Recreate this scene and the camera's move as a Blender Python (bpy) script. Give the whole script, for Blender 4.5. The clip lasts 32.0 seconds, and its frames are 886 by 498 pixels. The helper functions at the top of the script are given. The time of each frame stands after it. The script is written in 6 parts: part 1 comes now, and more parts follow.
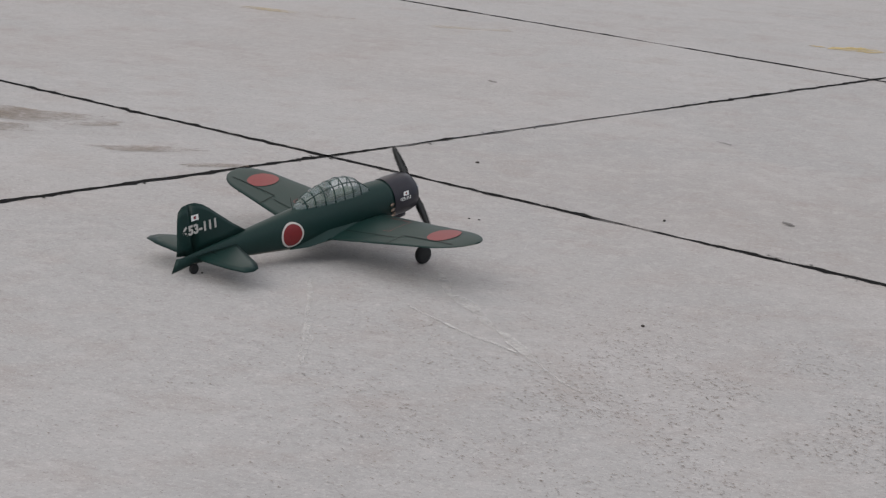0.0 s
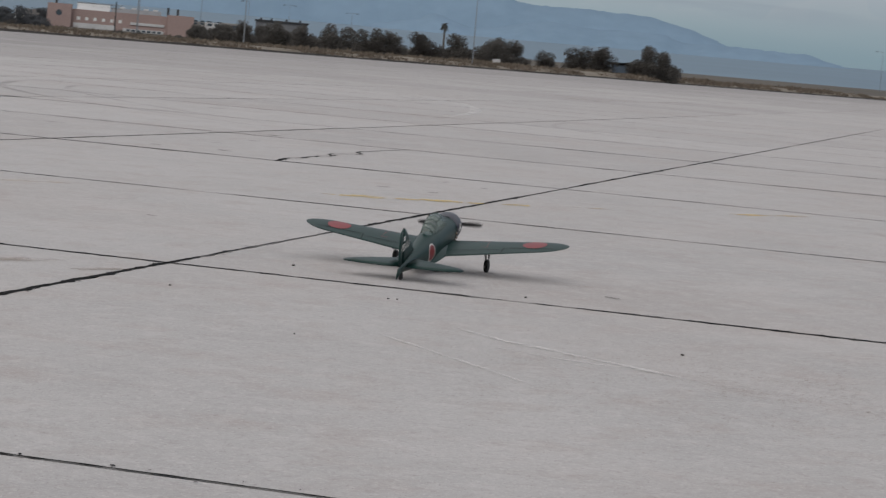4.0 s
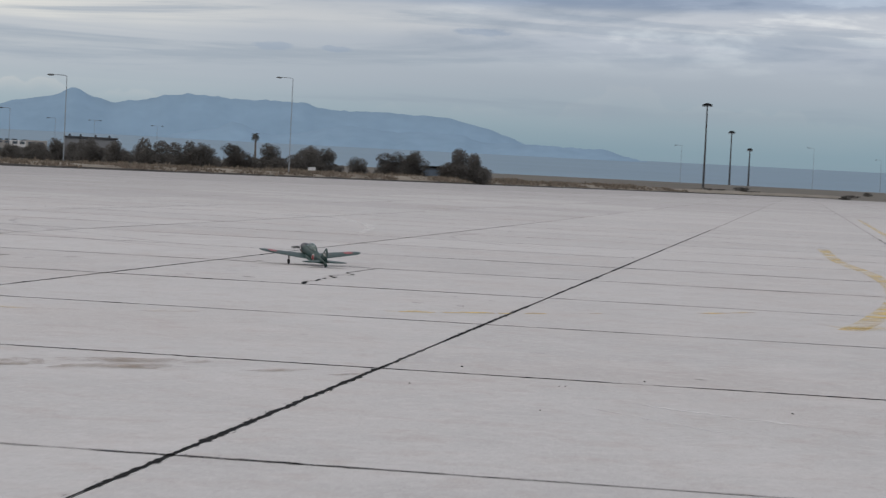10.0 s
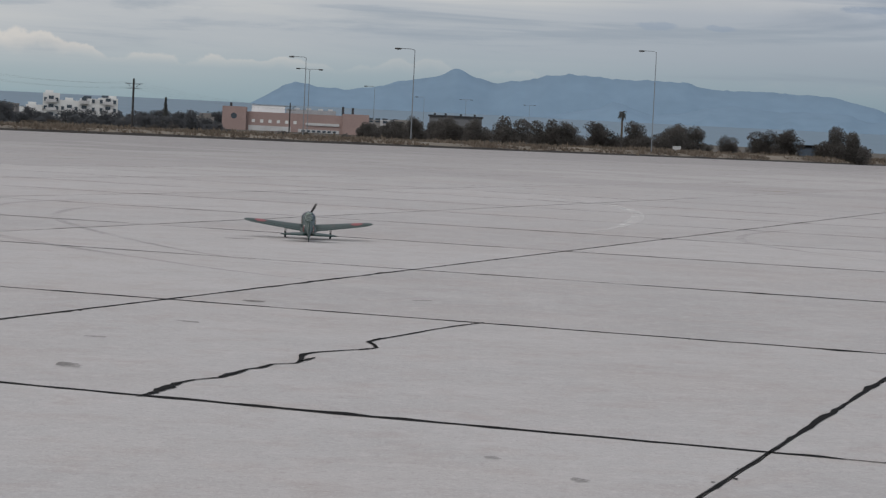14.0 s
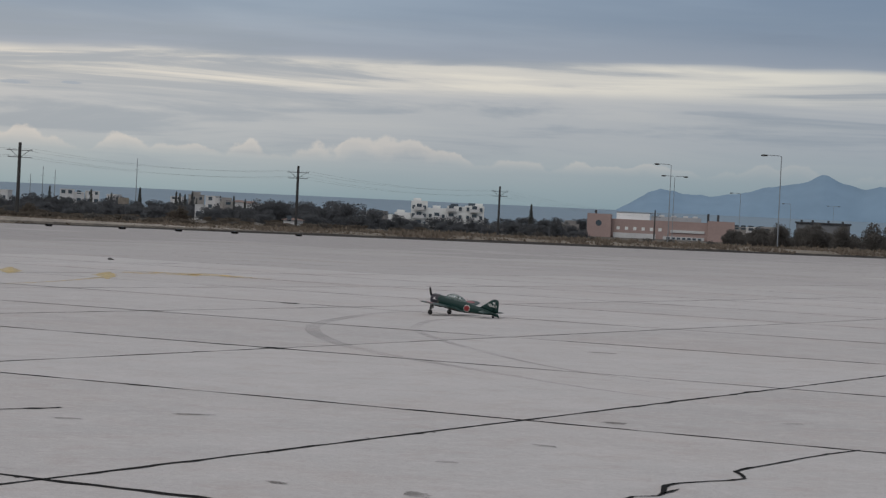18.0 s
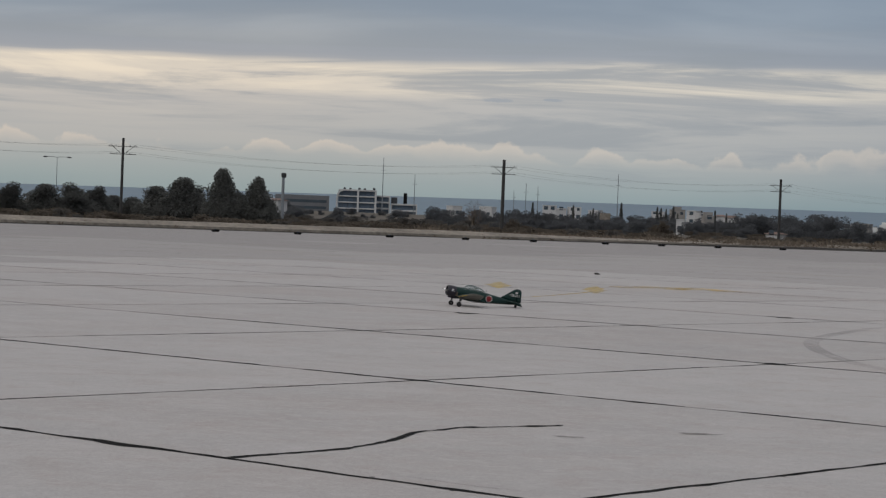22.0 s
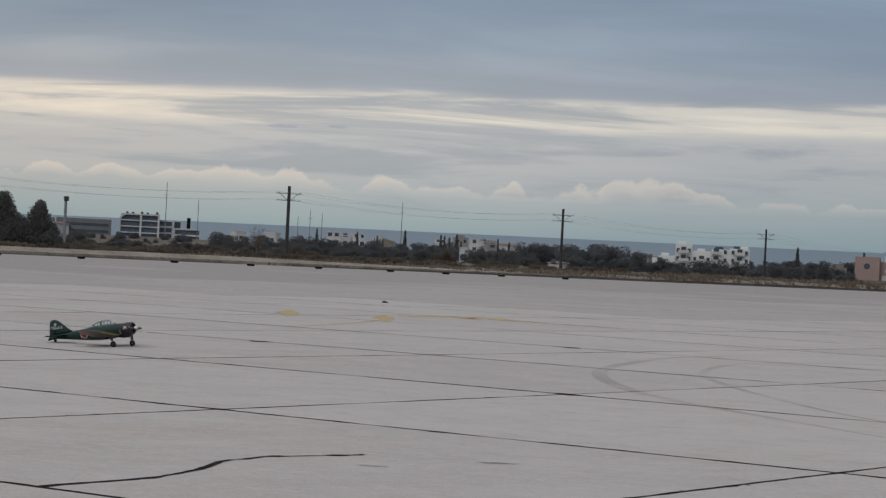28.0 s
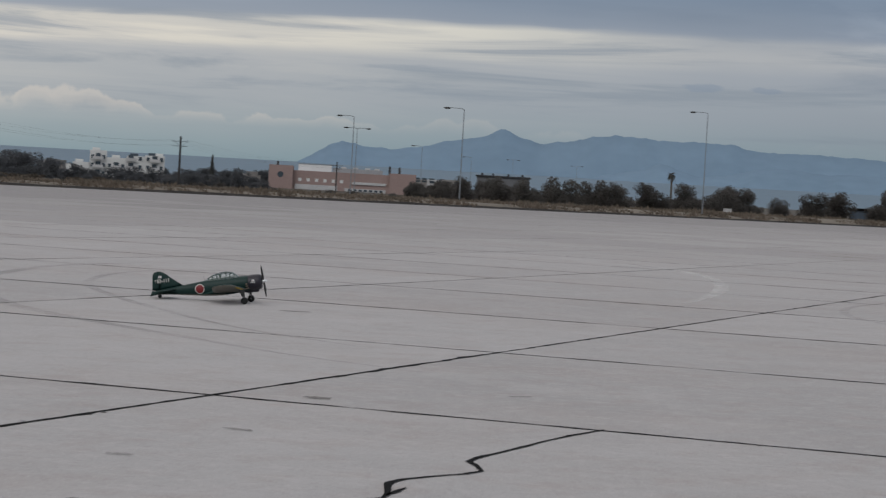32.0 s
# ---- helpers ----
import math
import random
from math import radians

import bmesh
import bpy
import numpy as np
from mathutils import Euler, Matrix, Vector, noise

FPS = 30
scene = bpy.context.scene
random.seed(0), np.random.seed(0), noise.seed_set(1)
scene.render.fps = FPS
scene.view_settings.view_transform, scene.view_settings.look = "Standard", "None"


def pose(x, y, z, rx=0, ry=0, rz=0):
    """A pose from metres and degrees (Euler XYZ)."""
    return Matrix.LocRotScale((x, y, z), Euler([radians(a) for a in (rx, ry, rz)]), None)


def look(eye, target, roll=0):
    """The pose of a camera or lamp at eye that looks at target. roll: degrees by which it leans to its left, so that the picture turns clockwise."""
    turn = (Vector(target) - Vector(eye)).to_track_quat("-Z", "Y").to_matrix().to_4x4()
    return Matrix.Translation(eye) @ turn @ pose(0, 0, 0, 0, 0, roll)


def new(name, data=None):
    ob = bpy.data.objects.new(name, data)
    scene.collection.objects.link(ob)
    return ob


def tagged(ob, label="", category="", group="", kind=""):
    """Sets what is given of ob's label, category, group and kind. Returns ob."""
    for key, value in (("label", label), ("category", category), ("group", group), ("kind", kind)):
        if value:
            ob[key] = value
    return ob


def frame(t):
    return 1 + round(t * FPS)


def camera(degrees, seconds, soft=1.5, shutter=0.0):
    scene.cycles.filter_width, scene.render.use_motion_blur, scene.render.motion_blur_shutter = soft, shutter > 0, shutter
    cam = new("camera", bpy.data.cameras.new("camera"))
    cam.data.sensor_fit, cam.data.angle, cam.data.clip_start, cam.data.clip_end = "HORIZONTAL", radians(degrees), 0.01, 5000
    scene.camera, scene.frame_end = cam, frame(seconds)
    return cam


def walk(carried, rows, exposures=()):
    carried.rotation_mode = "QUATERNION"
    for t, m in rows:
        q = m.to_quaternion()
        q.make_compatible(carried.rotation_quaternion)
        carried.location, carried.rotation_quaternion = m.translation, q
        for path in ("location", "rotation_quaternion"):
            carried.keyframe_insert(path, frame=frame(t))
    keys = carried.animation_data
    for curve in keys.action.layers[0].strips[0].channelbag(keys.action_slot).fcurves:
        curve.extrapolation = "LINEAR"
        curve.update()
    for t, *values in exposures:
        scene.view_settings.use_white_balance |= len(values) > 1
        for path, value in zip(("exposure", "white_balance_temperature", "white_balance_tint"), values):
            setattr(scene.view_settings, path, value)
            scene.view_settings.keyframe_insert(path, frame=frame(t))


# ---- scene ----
LENS = 22.0
cam = camera(LENS, 32.0, soft=1.3, shutter=0.08)

PATH = [
    (0.00, 3.188, -12.957, 2.329, -12.765, 4.127, 21.943),
    (1.00, 3.202, -12.973, 2.334, -12.788, 3.971, 21.773),
    (2.00, 3.207, -12.975, 2.347, -12.838, 4.003, 21.839),
    (3.00, 3.496, -13.310, 2.505, -13.059, 4.838, 21.878),
    (3.50, 1.375, -14.131, 2.026, -9.604, 4.701, 10.644),
    (4.00, -1.297, -15.025, 1.333, -4.810, 4.964, -3.542),
    (4.50, -1.592, -14.412, 1.271, -3.557, 5.864, -6.493),
    (6.50, -5.054, -25.595, 1.492, -2.681, 3.267, -7.974),
    (7.00, -5.593, -26.886, 1.487, -2.377, 3.504, -8.236),
    (7.50, -6.164, -27.968, 1.430, -1.295, 4.199, -8.624),
    (8.00, -6.762, -28.456, 1.383, -0.449, 3.715, -10.304),
    (8.50, -7.500, -30.023, 1.327, -0.096, 2.911, -11.239),
    (9.00, -8.169, -31.751, 1.309, 0.035, 3.281, -10.904),
    (9.50, -7.100, -28.300, 1.384, -0.576, 3.739, -10.344),
    (9.75, -5.772, -24.300, 1.472, -1.224, 3.288, -9.300),
    (9.90, -4.980, -21.900, 1.525, -1.610, 3.020, -8.680),
    (10.00, -4.204, -19.632, 1.560, -1.873, 2.837, -8.255),
    (10.10, -3.342, -16.366, 1.534, -2.586, 2.423, -6.259),
    (10.20, -2.412, -12.841, 1.507, -3.298, 2.008, -4.262),
    (10.30, -1.482, -9.317, 1.479, -4.011, 1.594, -2.266),
    (10.40, -0.574, -5.878, 1.452, -4.724, 1.179, -0.269),
    (10.50, 0.130, -3.300, 1.430, -4.200, 1.370, 0.570),
    (10.60, 0.333, -2.374, 1.419, -3.633, 1.568, 1.416),
    (10.70, 0.325, -2.330, 1.415, -3.330, 1.920, 2.240),
    (11.00, 0.319, -2.263, 1.400, -2.426, 2.967, 4.725),
    (11.50, 0.262, -2.301, 1.428, -3.408, 3.831, 3.508),
    (12.00, 0.118, -2.085, 1.433, -2.540, 2.457, 2.459),
    (12.50, 0.093, -1.780, 1.418, -3.332, 2.097, 4.422),
    (13.00, 0.148, -1.543, 1.421, -2.384, 2.553, 5.294),
    (13.50, 0.135, -1.288, 1.430, -3.098, 2.706, 1.784),
    (15.50, 0.132, -0.243, 1.433, -0.969, 2.894, 0.996),
    (16.00, 0.029, -0.079, 1.430, -0.813, 2.030, 2.569),
    (16.50, 0.095, -0.294, 1.483, -1.646, 2.462, 6.646),
    (17.00, 0.166, -0.338, 1.487, -0.528, 3.814, 9.076),
    (17.50, 0.149, -0.309, 1.494, -0.796, 3.218, 9.894),
    (18.00, 0.067, -0.181, 1.486, -0.586, 2.756, 10.571),
    (18.50, 0.008, 0.042, 1.455, -0.836, 2.623, 11.833),
    (19.00, 0.001, 0.000, 1.464, -0.896, 2.822, 12.381),
    (19.50, -0.028, -0.028, 1.459, -0.700, 3.287, 13.301),
    (20.00, -0.124, -0.033, 1.452, -0.821, 3.083, 11.646),
    (20.50, -0.231, 0.037, 1.444, -1.730, 3.027, 13.192),
    (21.00, -0.238, 0.199, 1.461, -1.198, 2.804, 16.795),
    (21.50, -0.315, 0.513, 1.442, -0.503, 2.696, 20.963),
    (22.00, -0.329, 0.544, 1.439, -0.734, 2.230, 22.621),
    (22.50, -0.393, 0.563, 1.444, 0.266, 1.965, 21.694),
    (23.00, -0.392, 0.542, 1.454, 0.883, 0.805, 17.987),
    (23.50, -0.419, 0.529, 1.452, 1.000, 1.929, 15.331),
    (24.00, -0.430, 0.566, 1.456, 1.424, 2.120, 15.251),
    (24.50, -0.433, 0.515, 1.459, 1.701, 1.657, 16.976),
    (25.00, -0.440, 0.561, 1.455, 1.236, 1.577, 19.494),
    (25.50, -0.447, 0.595, 1.452, 1.146, 1.711, 18.778),
    (27.50, -0.364, 0.255, 1.470, -0.382, 2.682, 18.517),
    (28.00, -0.352, 0.141, 1.484, 0.169, 2.851, 17.213),
    (28.50, -0.384, 0.136, 1.483, -0.434, 2.348, 16.647),
    (29.00, -0.388, 0.119, 1.478, -1.019, 2.573, 13.037),
    (29.50, -0.441, 0.092, 1.479, -1.322, 3.464, 10.203),
    (30.00, -0.327, -0.142, 1.472, -1.905, 3.609, 10.318),
    (30.50, 0.056, -1.994, 1.505, -1.126, 3.189, 13.506),
    (31.00, 0.900, -4.700, 1.455, -1.340, 3.020, 13.450),
    (31.50, 0.900, -5.800, 1.440, -0.858, 3.320, 9.650),
    (31.75, 0.300, -2.600, 1.430, -1.050, 3.280, 6.100),
    (32.00, -0.370, 2.370, 1.421, -1.380, 3.250, 2.510),
]

EXPOSURES = [(t, stops, kelvin, 10.0) for t, stops, kelvin in (
    (0.0, -0.1, 6400), (3.0, -0.13, 6400), (4.0, -0.2, 6400), (7.0, -0.2, 6250), (8.0, -0.26, 6150), (9.0, 0.02, 6150), (10.0, -0.05, 6250), (11.0, -0.14, 6280), (13.0, -0.25, 6280),
    (16.0, -0.22, 6270), (17.0, -0.37, 6270), (18.0, -0.42, 6270), (19.0, -0.38, 6320), (20.0, -0.4, 6320), (21.0, -0.35, 6330), (22.0, -0.54, 6380), (23.0, -0.63, 6310),
    (24.0, -0.4, 6340), (25.0, -0.29, 6380), (28.0, -0.43, 6370), (29.0, -0.32, 6320), (30.0, -0.3, 6310), (31.0, -0.34, 6300), (32.0, -0.48, 6270))]
walk(cam, [(t, pose(x, y, z, 90 + pitch, 0, yaw) @ pose(0, 0, 0, 0, 0, roll)) for t, x, y, z, pitch, roll, yaw in PATH], EXPOSURES)


# ---- sky and sun ----
def sky_world():
    w = bpy.data.worlds.new("overcast_sky")
    w.use_nodes = True
    nt = w.node_tree
    nt.nodes.clear()
    N = nt.nodes.new

    def math_node(op, a, b=None, clamp=False):
        n = N("ShaderNodeMath")
        n.operation, n.use_clamp = op, clamp
        for i, v in enumerate((a, b)):
            if v is None:
                continue
            if isinstance(v, (int, float)):
                n.inputs[i].default_value = float(v)
            else:
                nt.links.new(v, n.inputs[i])
        return n.outputs[0]

    def ramp(fac, stops, interp="EASE"):
        n = N("ShaderNodeValToRGB")
        n.color_ramp.interpolation = interp
        el = n.color_ramp.elements
        while len(el) < len(stops):
            el.new(0.5)
        for e, (p, c) in zip(el, stops):
            e.position, e.color = p, (*c, 1) if len(c) == 3 else c
        nt.links.new(fac, n.inputs[0])
        return n.outputs[0]

    def mix(fac, a, b, mode="MIX"):
        n = N("ShaderNodeMix")
        n.data_type, n.blend_type = "RGBA", mode
        for sock, v in ((n.inputs[0], fac), (n.inputs[6], a), (n.inputs[7], b)):
            if isinstance(v, (int, float)):
                sock.default_value = v
            elif isinstance(v, tuple):
                sock.default_value = (*v, 1)
            else:
                nt.links.new(v, sock)
        return n.outputs[2]

    def fbm(vec, scale, detail, rough=0.55, dist=0.0):
        n = N("ShaderNodeTexNoise")
        n.inputs["Scale"].default_value, n.inputs["Detail"].default_value = scale, detail
        n.inputs["Roughness"].default_value, n.inputs["Distortion"].default_value = rough, dist
        nt.links.new(vec, n.inputs["Vector"])
        return n.outputs["Fac"]

    tc = N("ShaderNodeTexCoord")
    sep = N("ShaderNodeSeparateXYZ")
    nt.links.new(tc.outputs["Generated"], sep.inputs[0])
    az = math_node("ARCTAN2", sep.outputs[0], sep.outputs[1])
    el = math_node("ARCSINE", sep.outputs[2])
    deg = math_node("MULTIPLY", el, 180 / math.pi)
    azd = math_node("MULTIPLY", az, 180 / math.pi)

    def cloud_space(kx, ky, off=0.0):
        c = N("ShaderNodeCombineXYZ")
        nt.links.new(math_node("MULTIPLY", azd, kx), c.inputs[0])
        nt.links.new(math_node("MULTIPLY", deg, ky), c.inputs[1])
        c.inputs[2].default_value = off
        return c.outputs[0]

    # layers of cloud by height above the horizon, warped by long soft noise
    warp = fbm(cloud_space(0.05, 0.25), 1.0, 4, 0.6)
    tilt = math_node("MULTIPLY", azd, -0.012)
    lift = math_node("ADD", deg, math_node("ADD", tilt, math_node("MULTIPLY", math_node("SUBTRACT", warp, 0.5), 1.1)))
    height = math_node("DIVIDE", lift, 20.0, True)
    base = ramp(height, SKY_STOPS, "LINEAR")
    # long streaks in the lit gap under the cloud deck, sharper at their tops
    streak = fbm(cloud_space(0.075, 0.95, 3.0), 1.0, 8, 0.6, 0.6)
    thin = fbm(cloud_space(0.11, 3.6, 5.0), 1.0, 6, 0.6, 0.3)
    gap = ramp(height, [(0.05, (0, 0, 0)), (0.11, (0.1, 0.1, 0.1)), (0.165, (0.2, 0.2, 0.2)), (0.182, (0.85, 0.85, 0.85)), (0.207, (1, 1, 1)), (0.2145, (0, 0, 0))], "EASE")
    fade = ramp(math_node("ADD", math_node("MULTIPLY", azd, 0.02), 0.5), [(0.46, (1, 1, 1)), (0.5, (0.75, 0.75, 0.75)), (0.6, (0.08, 0.08, 0.08))])
    gap = math_node("MULTIPLY", gap, fade)
    lit = ramp(math_node("ADD", math_node("MULTIPLY", streak, 0.76), math_node("MULTIPLY", thin, 0.24)), [(0.4, (0, 0, 0)), (0.48, (0.55, 0.55, 0.55)), (0.58, (1, 1, 1))], "EASE")
    base = mix(math_node("MULTIPLY", gap, math_node("MULTIPLY", lit, 0.95)), base, (1.02, 0.95, 0.8))
    dark = ramp(streak, [(0.36, (1, 1, 1)), (0.5, (0, 0, 0))])
    low = ramp(height, [(0.05, (0, 0, 0)), (0.1, (1, 1, 1)), (0.2, (1, 1, 1)), (0.3, (0, 0, 0))])
    base = mix(math_node("MULTIPLY", low, math_node("MULTIPLY", dark, 0.55)), base, (0.35, 0.4, 0.45))
    # cumulus heads low over the sea: rounded crisp tops, soft flat bases
    heads = fbm(cloud_space(0.6, 0.6, 7.0), 1.0, 6, 0.55)
    puffs = N("ShaderNodeTexVoronoi")
    puffs.feature = "SMOOTH_F1"
    puffs.inputs["Scale"].default_value, puffs.inputs["Smoothness"].default_value = 1.0, 0.4
    nt.links.new(cloud_space(1.05, 0.9, 2.0), puffs.inputs["Vector"])
    groups = fbm(cloud_space(0.11, 0.0, 13.0), 1.0, 2, 0.5)
    top = math_node("ADD", math_node("ADD", math_node("MULTIPLY", heads, 1.7), math_node("MULTIPLY", groups, 2.8)), math_node("SUBTRACT", 0.78, math_node("MULTIPLY", math_node("MULTIPLY", puffs.outputs["Distance"], puffs.outputs["Distance"]), 0.8)))
    over = math_node("SUBTRACT", math_node("ADD", -1.05, top), deg)
    body = math_node("MULTIPLY", ramp(over, [(0.0, (0, 0, 0)), (0.12, (1, 1, 1)), (0.3, (0.72, 0.72, 0.72)), (0.6, (0.22, 0.22, 0.22)), (0.9, (0, 0, 0))]), ramp(math_node("DIVIDE", deg, 5.0, True), [(0.27, (0, 0, 0)), (0.38, (1, 1, 1))]))
    body = math_node("MULTIPLY", body, ramp(math_node("ADD", math_node("MULTIPLY", azd, 0.02), 0.5), [(0.34, (1, 1, 1)), (0.47, (0.35, 0.35, 0.35)), (0.62, (0.1, 0.1, 0.1))]))
    base = mix(math_node("MULTIPLY", body, 0.47), base, (0.86, 0.78, 0.68))
    # a few small grey wisps under the deck
    ragged = math_node("MULTIPLY", math_node("SUBTRACT", fbm(cloud_space(2.2, 6.0, 21.0), 1.0, 5, 0.6), 0.5), 2.2)
    for wa, we, ww, wh in ((3.75, 3.0, 0.6, 0.13), (5.35, 3.0, 0.5, 0.1), (-21.4, 3.05, 0.45, 0.07), (-20.0, 3.1, 0.3, 0.05), (9.0, 3.6, 0.8, 0.12)):
        du = math_node("DIVIDE", math_node("SUBTRACT", azd, wa), ww)
        dv = math_node("DIVIDE", math_node("SUBTRACT", deg, we), wh)
        q = math_node("ADD", math_node("ADD", math_node("MULTIPLY", du, du), math_node("MULTIPLY", dv, dv)), ragged)
        base = mix(ramp(q, [(0.25, (0.6, 0.6, 0.6)), (1.0, (0, 0, 0))]), base, (0.36, 0.42, 0.5))
    # broken texture of the high deck
    deck = fbm(cloud_space(0.06, 0.5, 11.0), 1.0, 5, 0.52, 0.3)
    high = ramp(height, [(0.2, (0, 0, 0)), (0.25, (1, 1, 1))])
    tone = ramp(deck, [(0.3, (0.8, 0.82, 0.85)), (0.5, (1, 1, 1)), (0.72, (1.3, 1.26, 1.2))])
    base = mix(math_node("MULTIPLY", high, 0.9), base, mix(1.0, base, tone, "MULTIPLY"))
    # heavy rolls of cloud in the northern half of the deck, with paler gaps between them
    rolls = math_node("ADD", math_node("MULTIPLY", fbm(cloud_space(0.13, 0.62, 31.0), 1.0, 7, 0.58, 0.6), 0.7), math_node("MULTIPLY", fbm(cloud_space(0.4, 1.7, 37.0), 1.0, 5, 0.55, 0.3), 0.3))
    north = math_node("MULTIPLY", ramp(math_node("ADD", math_node("DIVIDE", azd, 360.0), 0.5), [(0.512, (0, 0, 0)), (0.535, (1, 1, 1)), (0.75, (1, 1, 1)), (0.95, (0, 0, 0))]),
                      ramp(math_node("DIVIDE", deg, 20.0, True), [(0.12, (0, 0, 0)), (0.19, (1, 1, 1)), (0.6, (1, 1, 1)), (1.0, (0, 0, 0))]))
    roll_tone = ramp(rolls, [(0.36, (0.82, 0.86, 0.93)), (0.48, (1.12, 1.12, 1.14)), (0.56, (1.5, 1.46, 1.4)), (0.66, (1.85, 1.78, 1.66))])
    base = mix(north, base, mix(1.0, base, roll_tone, "MULTIPLY"))
    sky = N("ShaderNodeTexSky")
    sky.sky_type, sky.sun_disc = "NISHITA", False
    sky.sun_elevation, sky.sun_rotation = radians(SUN_EL), radians(SUN_AZ)
    side = ramp(math_node("ADD", math_node("DIVIDE", azd, 360.0), 0.5), [(0.0, (1.0, 1.0, 1.0)), (0.333, (1.24, 1.15, 1.05)), (0.42, (1.29, 1.18, 1.07)), (0.45, (1.21, 1.155, 1.09)), (0.475, (1.03, 1.015, 1.0)), (0.5, (0.9, 0.915, 0.935)),
                                                                     (0.53, (0.8, 0.825, 0.86)), (0.667, (0.95, 0.95, 0.95)), (1.0, (1.0, 1.0, 1.0))])
    base = mix(1.0, base, side, "MULTIPLY")
    base = mix(1.0, base, (0.995, 0.995, 1.012), "MULTIPLY")
    out = mix(0.06, base, mix(1.0, sky.outputs[0], (0.1, 0.1, 0.1), "MULTIPLY"))
    bg = N("ShaderNodeBackground")
    bg.inputs["Strength"].default_value = SKY_STRENGTH
    nt.links.new(out, bg.inputs["Color"])
    o = N("ShaderNodeOutputWorld")
    nt.links.new(bg.outputs[0], o.inputs[0])
    scene.world = w


SUN_EL, SUN_AZ = 38.0, 200.0
SKY_STRENGTH = 1.0
SKY_STOPS = [(0.0, (0.29, 0.39, 0.43)), (0.03, (0.3, 0.41, 0.45)), (0.06, (0.37, 0.46, 0.49)), (0.11, (0.47, 0.51, 0.54)), (0.165, (0.54, 0.56, 0.58)), (0.185, (0.66, 0.65, 0.63)),
             (0.207, (0.56, 0.57, 0.58)), (0.217, (0.4, 0.445, 0.51)), (0.27, (0.3, 0.372, 0.465)), (0.35, (0.262, 0.345, 0.455)), (0.45, (0.297, 0.382, 0.487)), (0.7, (0.5, 0.55, 0.62)), (1.0, (0.92, 0.93, 0.95))]
sky_world()
sun = new("sun", bpy.data.lights.new("sun", "SUN"))
sun.data.energy, sun.data.angle, sun.data.color = 1.0, radians(35), (1.0, 0.96, 0.9)
sun.matrix_world = look((0, 0, 30), (math.sin(radians(SUN_AZ)) * -30 / math.tan(radians(SUN_EL)), math.cos(radians(SUN_AZ)) * -30 / math.tan(radians(SUN_EL)), 0))
scene.view_settings.exposure = 0.0


# ---- materials ----
def material(name, color, rough=0.7, metal=0.0, vary=0.15, scale=4.0, fine=60.0, bump=0.0, spec=0.4, per_object=0.0, island=0.0, coat=0.0, object_space=False):
    """Base colour with variation at two scales, fine relief, and a shade of its own for each object or island."""
    m = bpy.data.materials.new(name)
    m.use_nodes = True
    nt = m.node_tree
    b = nt.nodes["Principled BSDF"]
    N, L = nt.nodes.new, nt.links.new
    geo = N("ShaderNodeTexCoord") if object_space else N("ShaderNodeNewGeometry")
    vec = geo.outputs["Object"] if object_space else geo.outputs["Position"]
    big, small = N("ShaderNodeTexNoise"), N("ShaderNodeTexNoise")
    for n, s, d in ((big, scale, 5), (small, fine, 3)):
        n.inputs["Scale"].default_value, n.inputs["Detail"].default_value = s, d
        L(vec, n.inputs["Vector"])
    add = N("ShaderNodeMath")
    add.operation = "ADD"
    L(big.outputs["Fac"], add.inputs[0])
    L(small.outputs["Fac"], add.inputs[1])
    last = add.outputs[0]
    for amount, node, socket in ((per_object, "ShaderNodeObjectInfo", "Random"), (island, "ShaderNodeNewGeometry", "Random Per Island")):
        if amount:
            rnd, mul = N(node), N("ShaderNodeMath")
            mul.operation = "MULTIPLY_ADD"
            L(rnd.outputs[socket], mul.inputs[0])
            mul.inputs[1].default_value = amount
            L(last, mul.inputs[2])
            sub = N("ShaderNodeMath")
            sub.operation = "SUBTRACT"
            L(mul.outputs[0], sub.inputs[0])
            sub.inputs[1].default_value = amount / 2
            last = sub.outputs[0]
    rng = N("ShaderNodeMapRange")
    rng.inputs["From Min"].default_value, rng.inputs["From Max"].default_value = 0.5, 1.5
    rng.inputs["To Min"].default_value, rng.inputs["To Max"].default_value = 1 - vary * 2, 1 + vary * 2
    L(last, rng.inputs["Value"])
    hsv = N("ShaderNodeMix")
    hsv.data_type, hsv.blend_type = "RGBA", "MULTIPLY"
    hsv.inputs[0].default_value = 1
    hsv.inputs[6].default_value = (*color, 1)
    L(rng.outputs[0], hsv.inputs[7])
    L(hsv.outputs[2], b.inputs["Base Color"])
    b.inputs["Roughness"].default_value, b.inputs["Metallic"].default_value = rough, metal
    b.inputs["Specular IOR Level"].default_value = spec
    b.inputs["Coat Weight"].default_value = coat
    if bump:
        bp = N("ShaderNodeBump")
        bp.inputs["Strength"].default_value, bp.inputs["Distance"].default_value = bump, 0.01
        L(small.outputs["Fac"], bp.inputs["Height"])
        L(bp.outputs[0], b.inputs["Normal"])
    return m


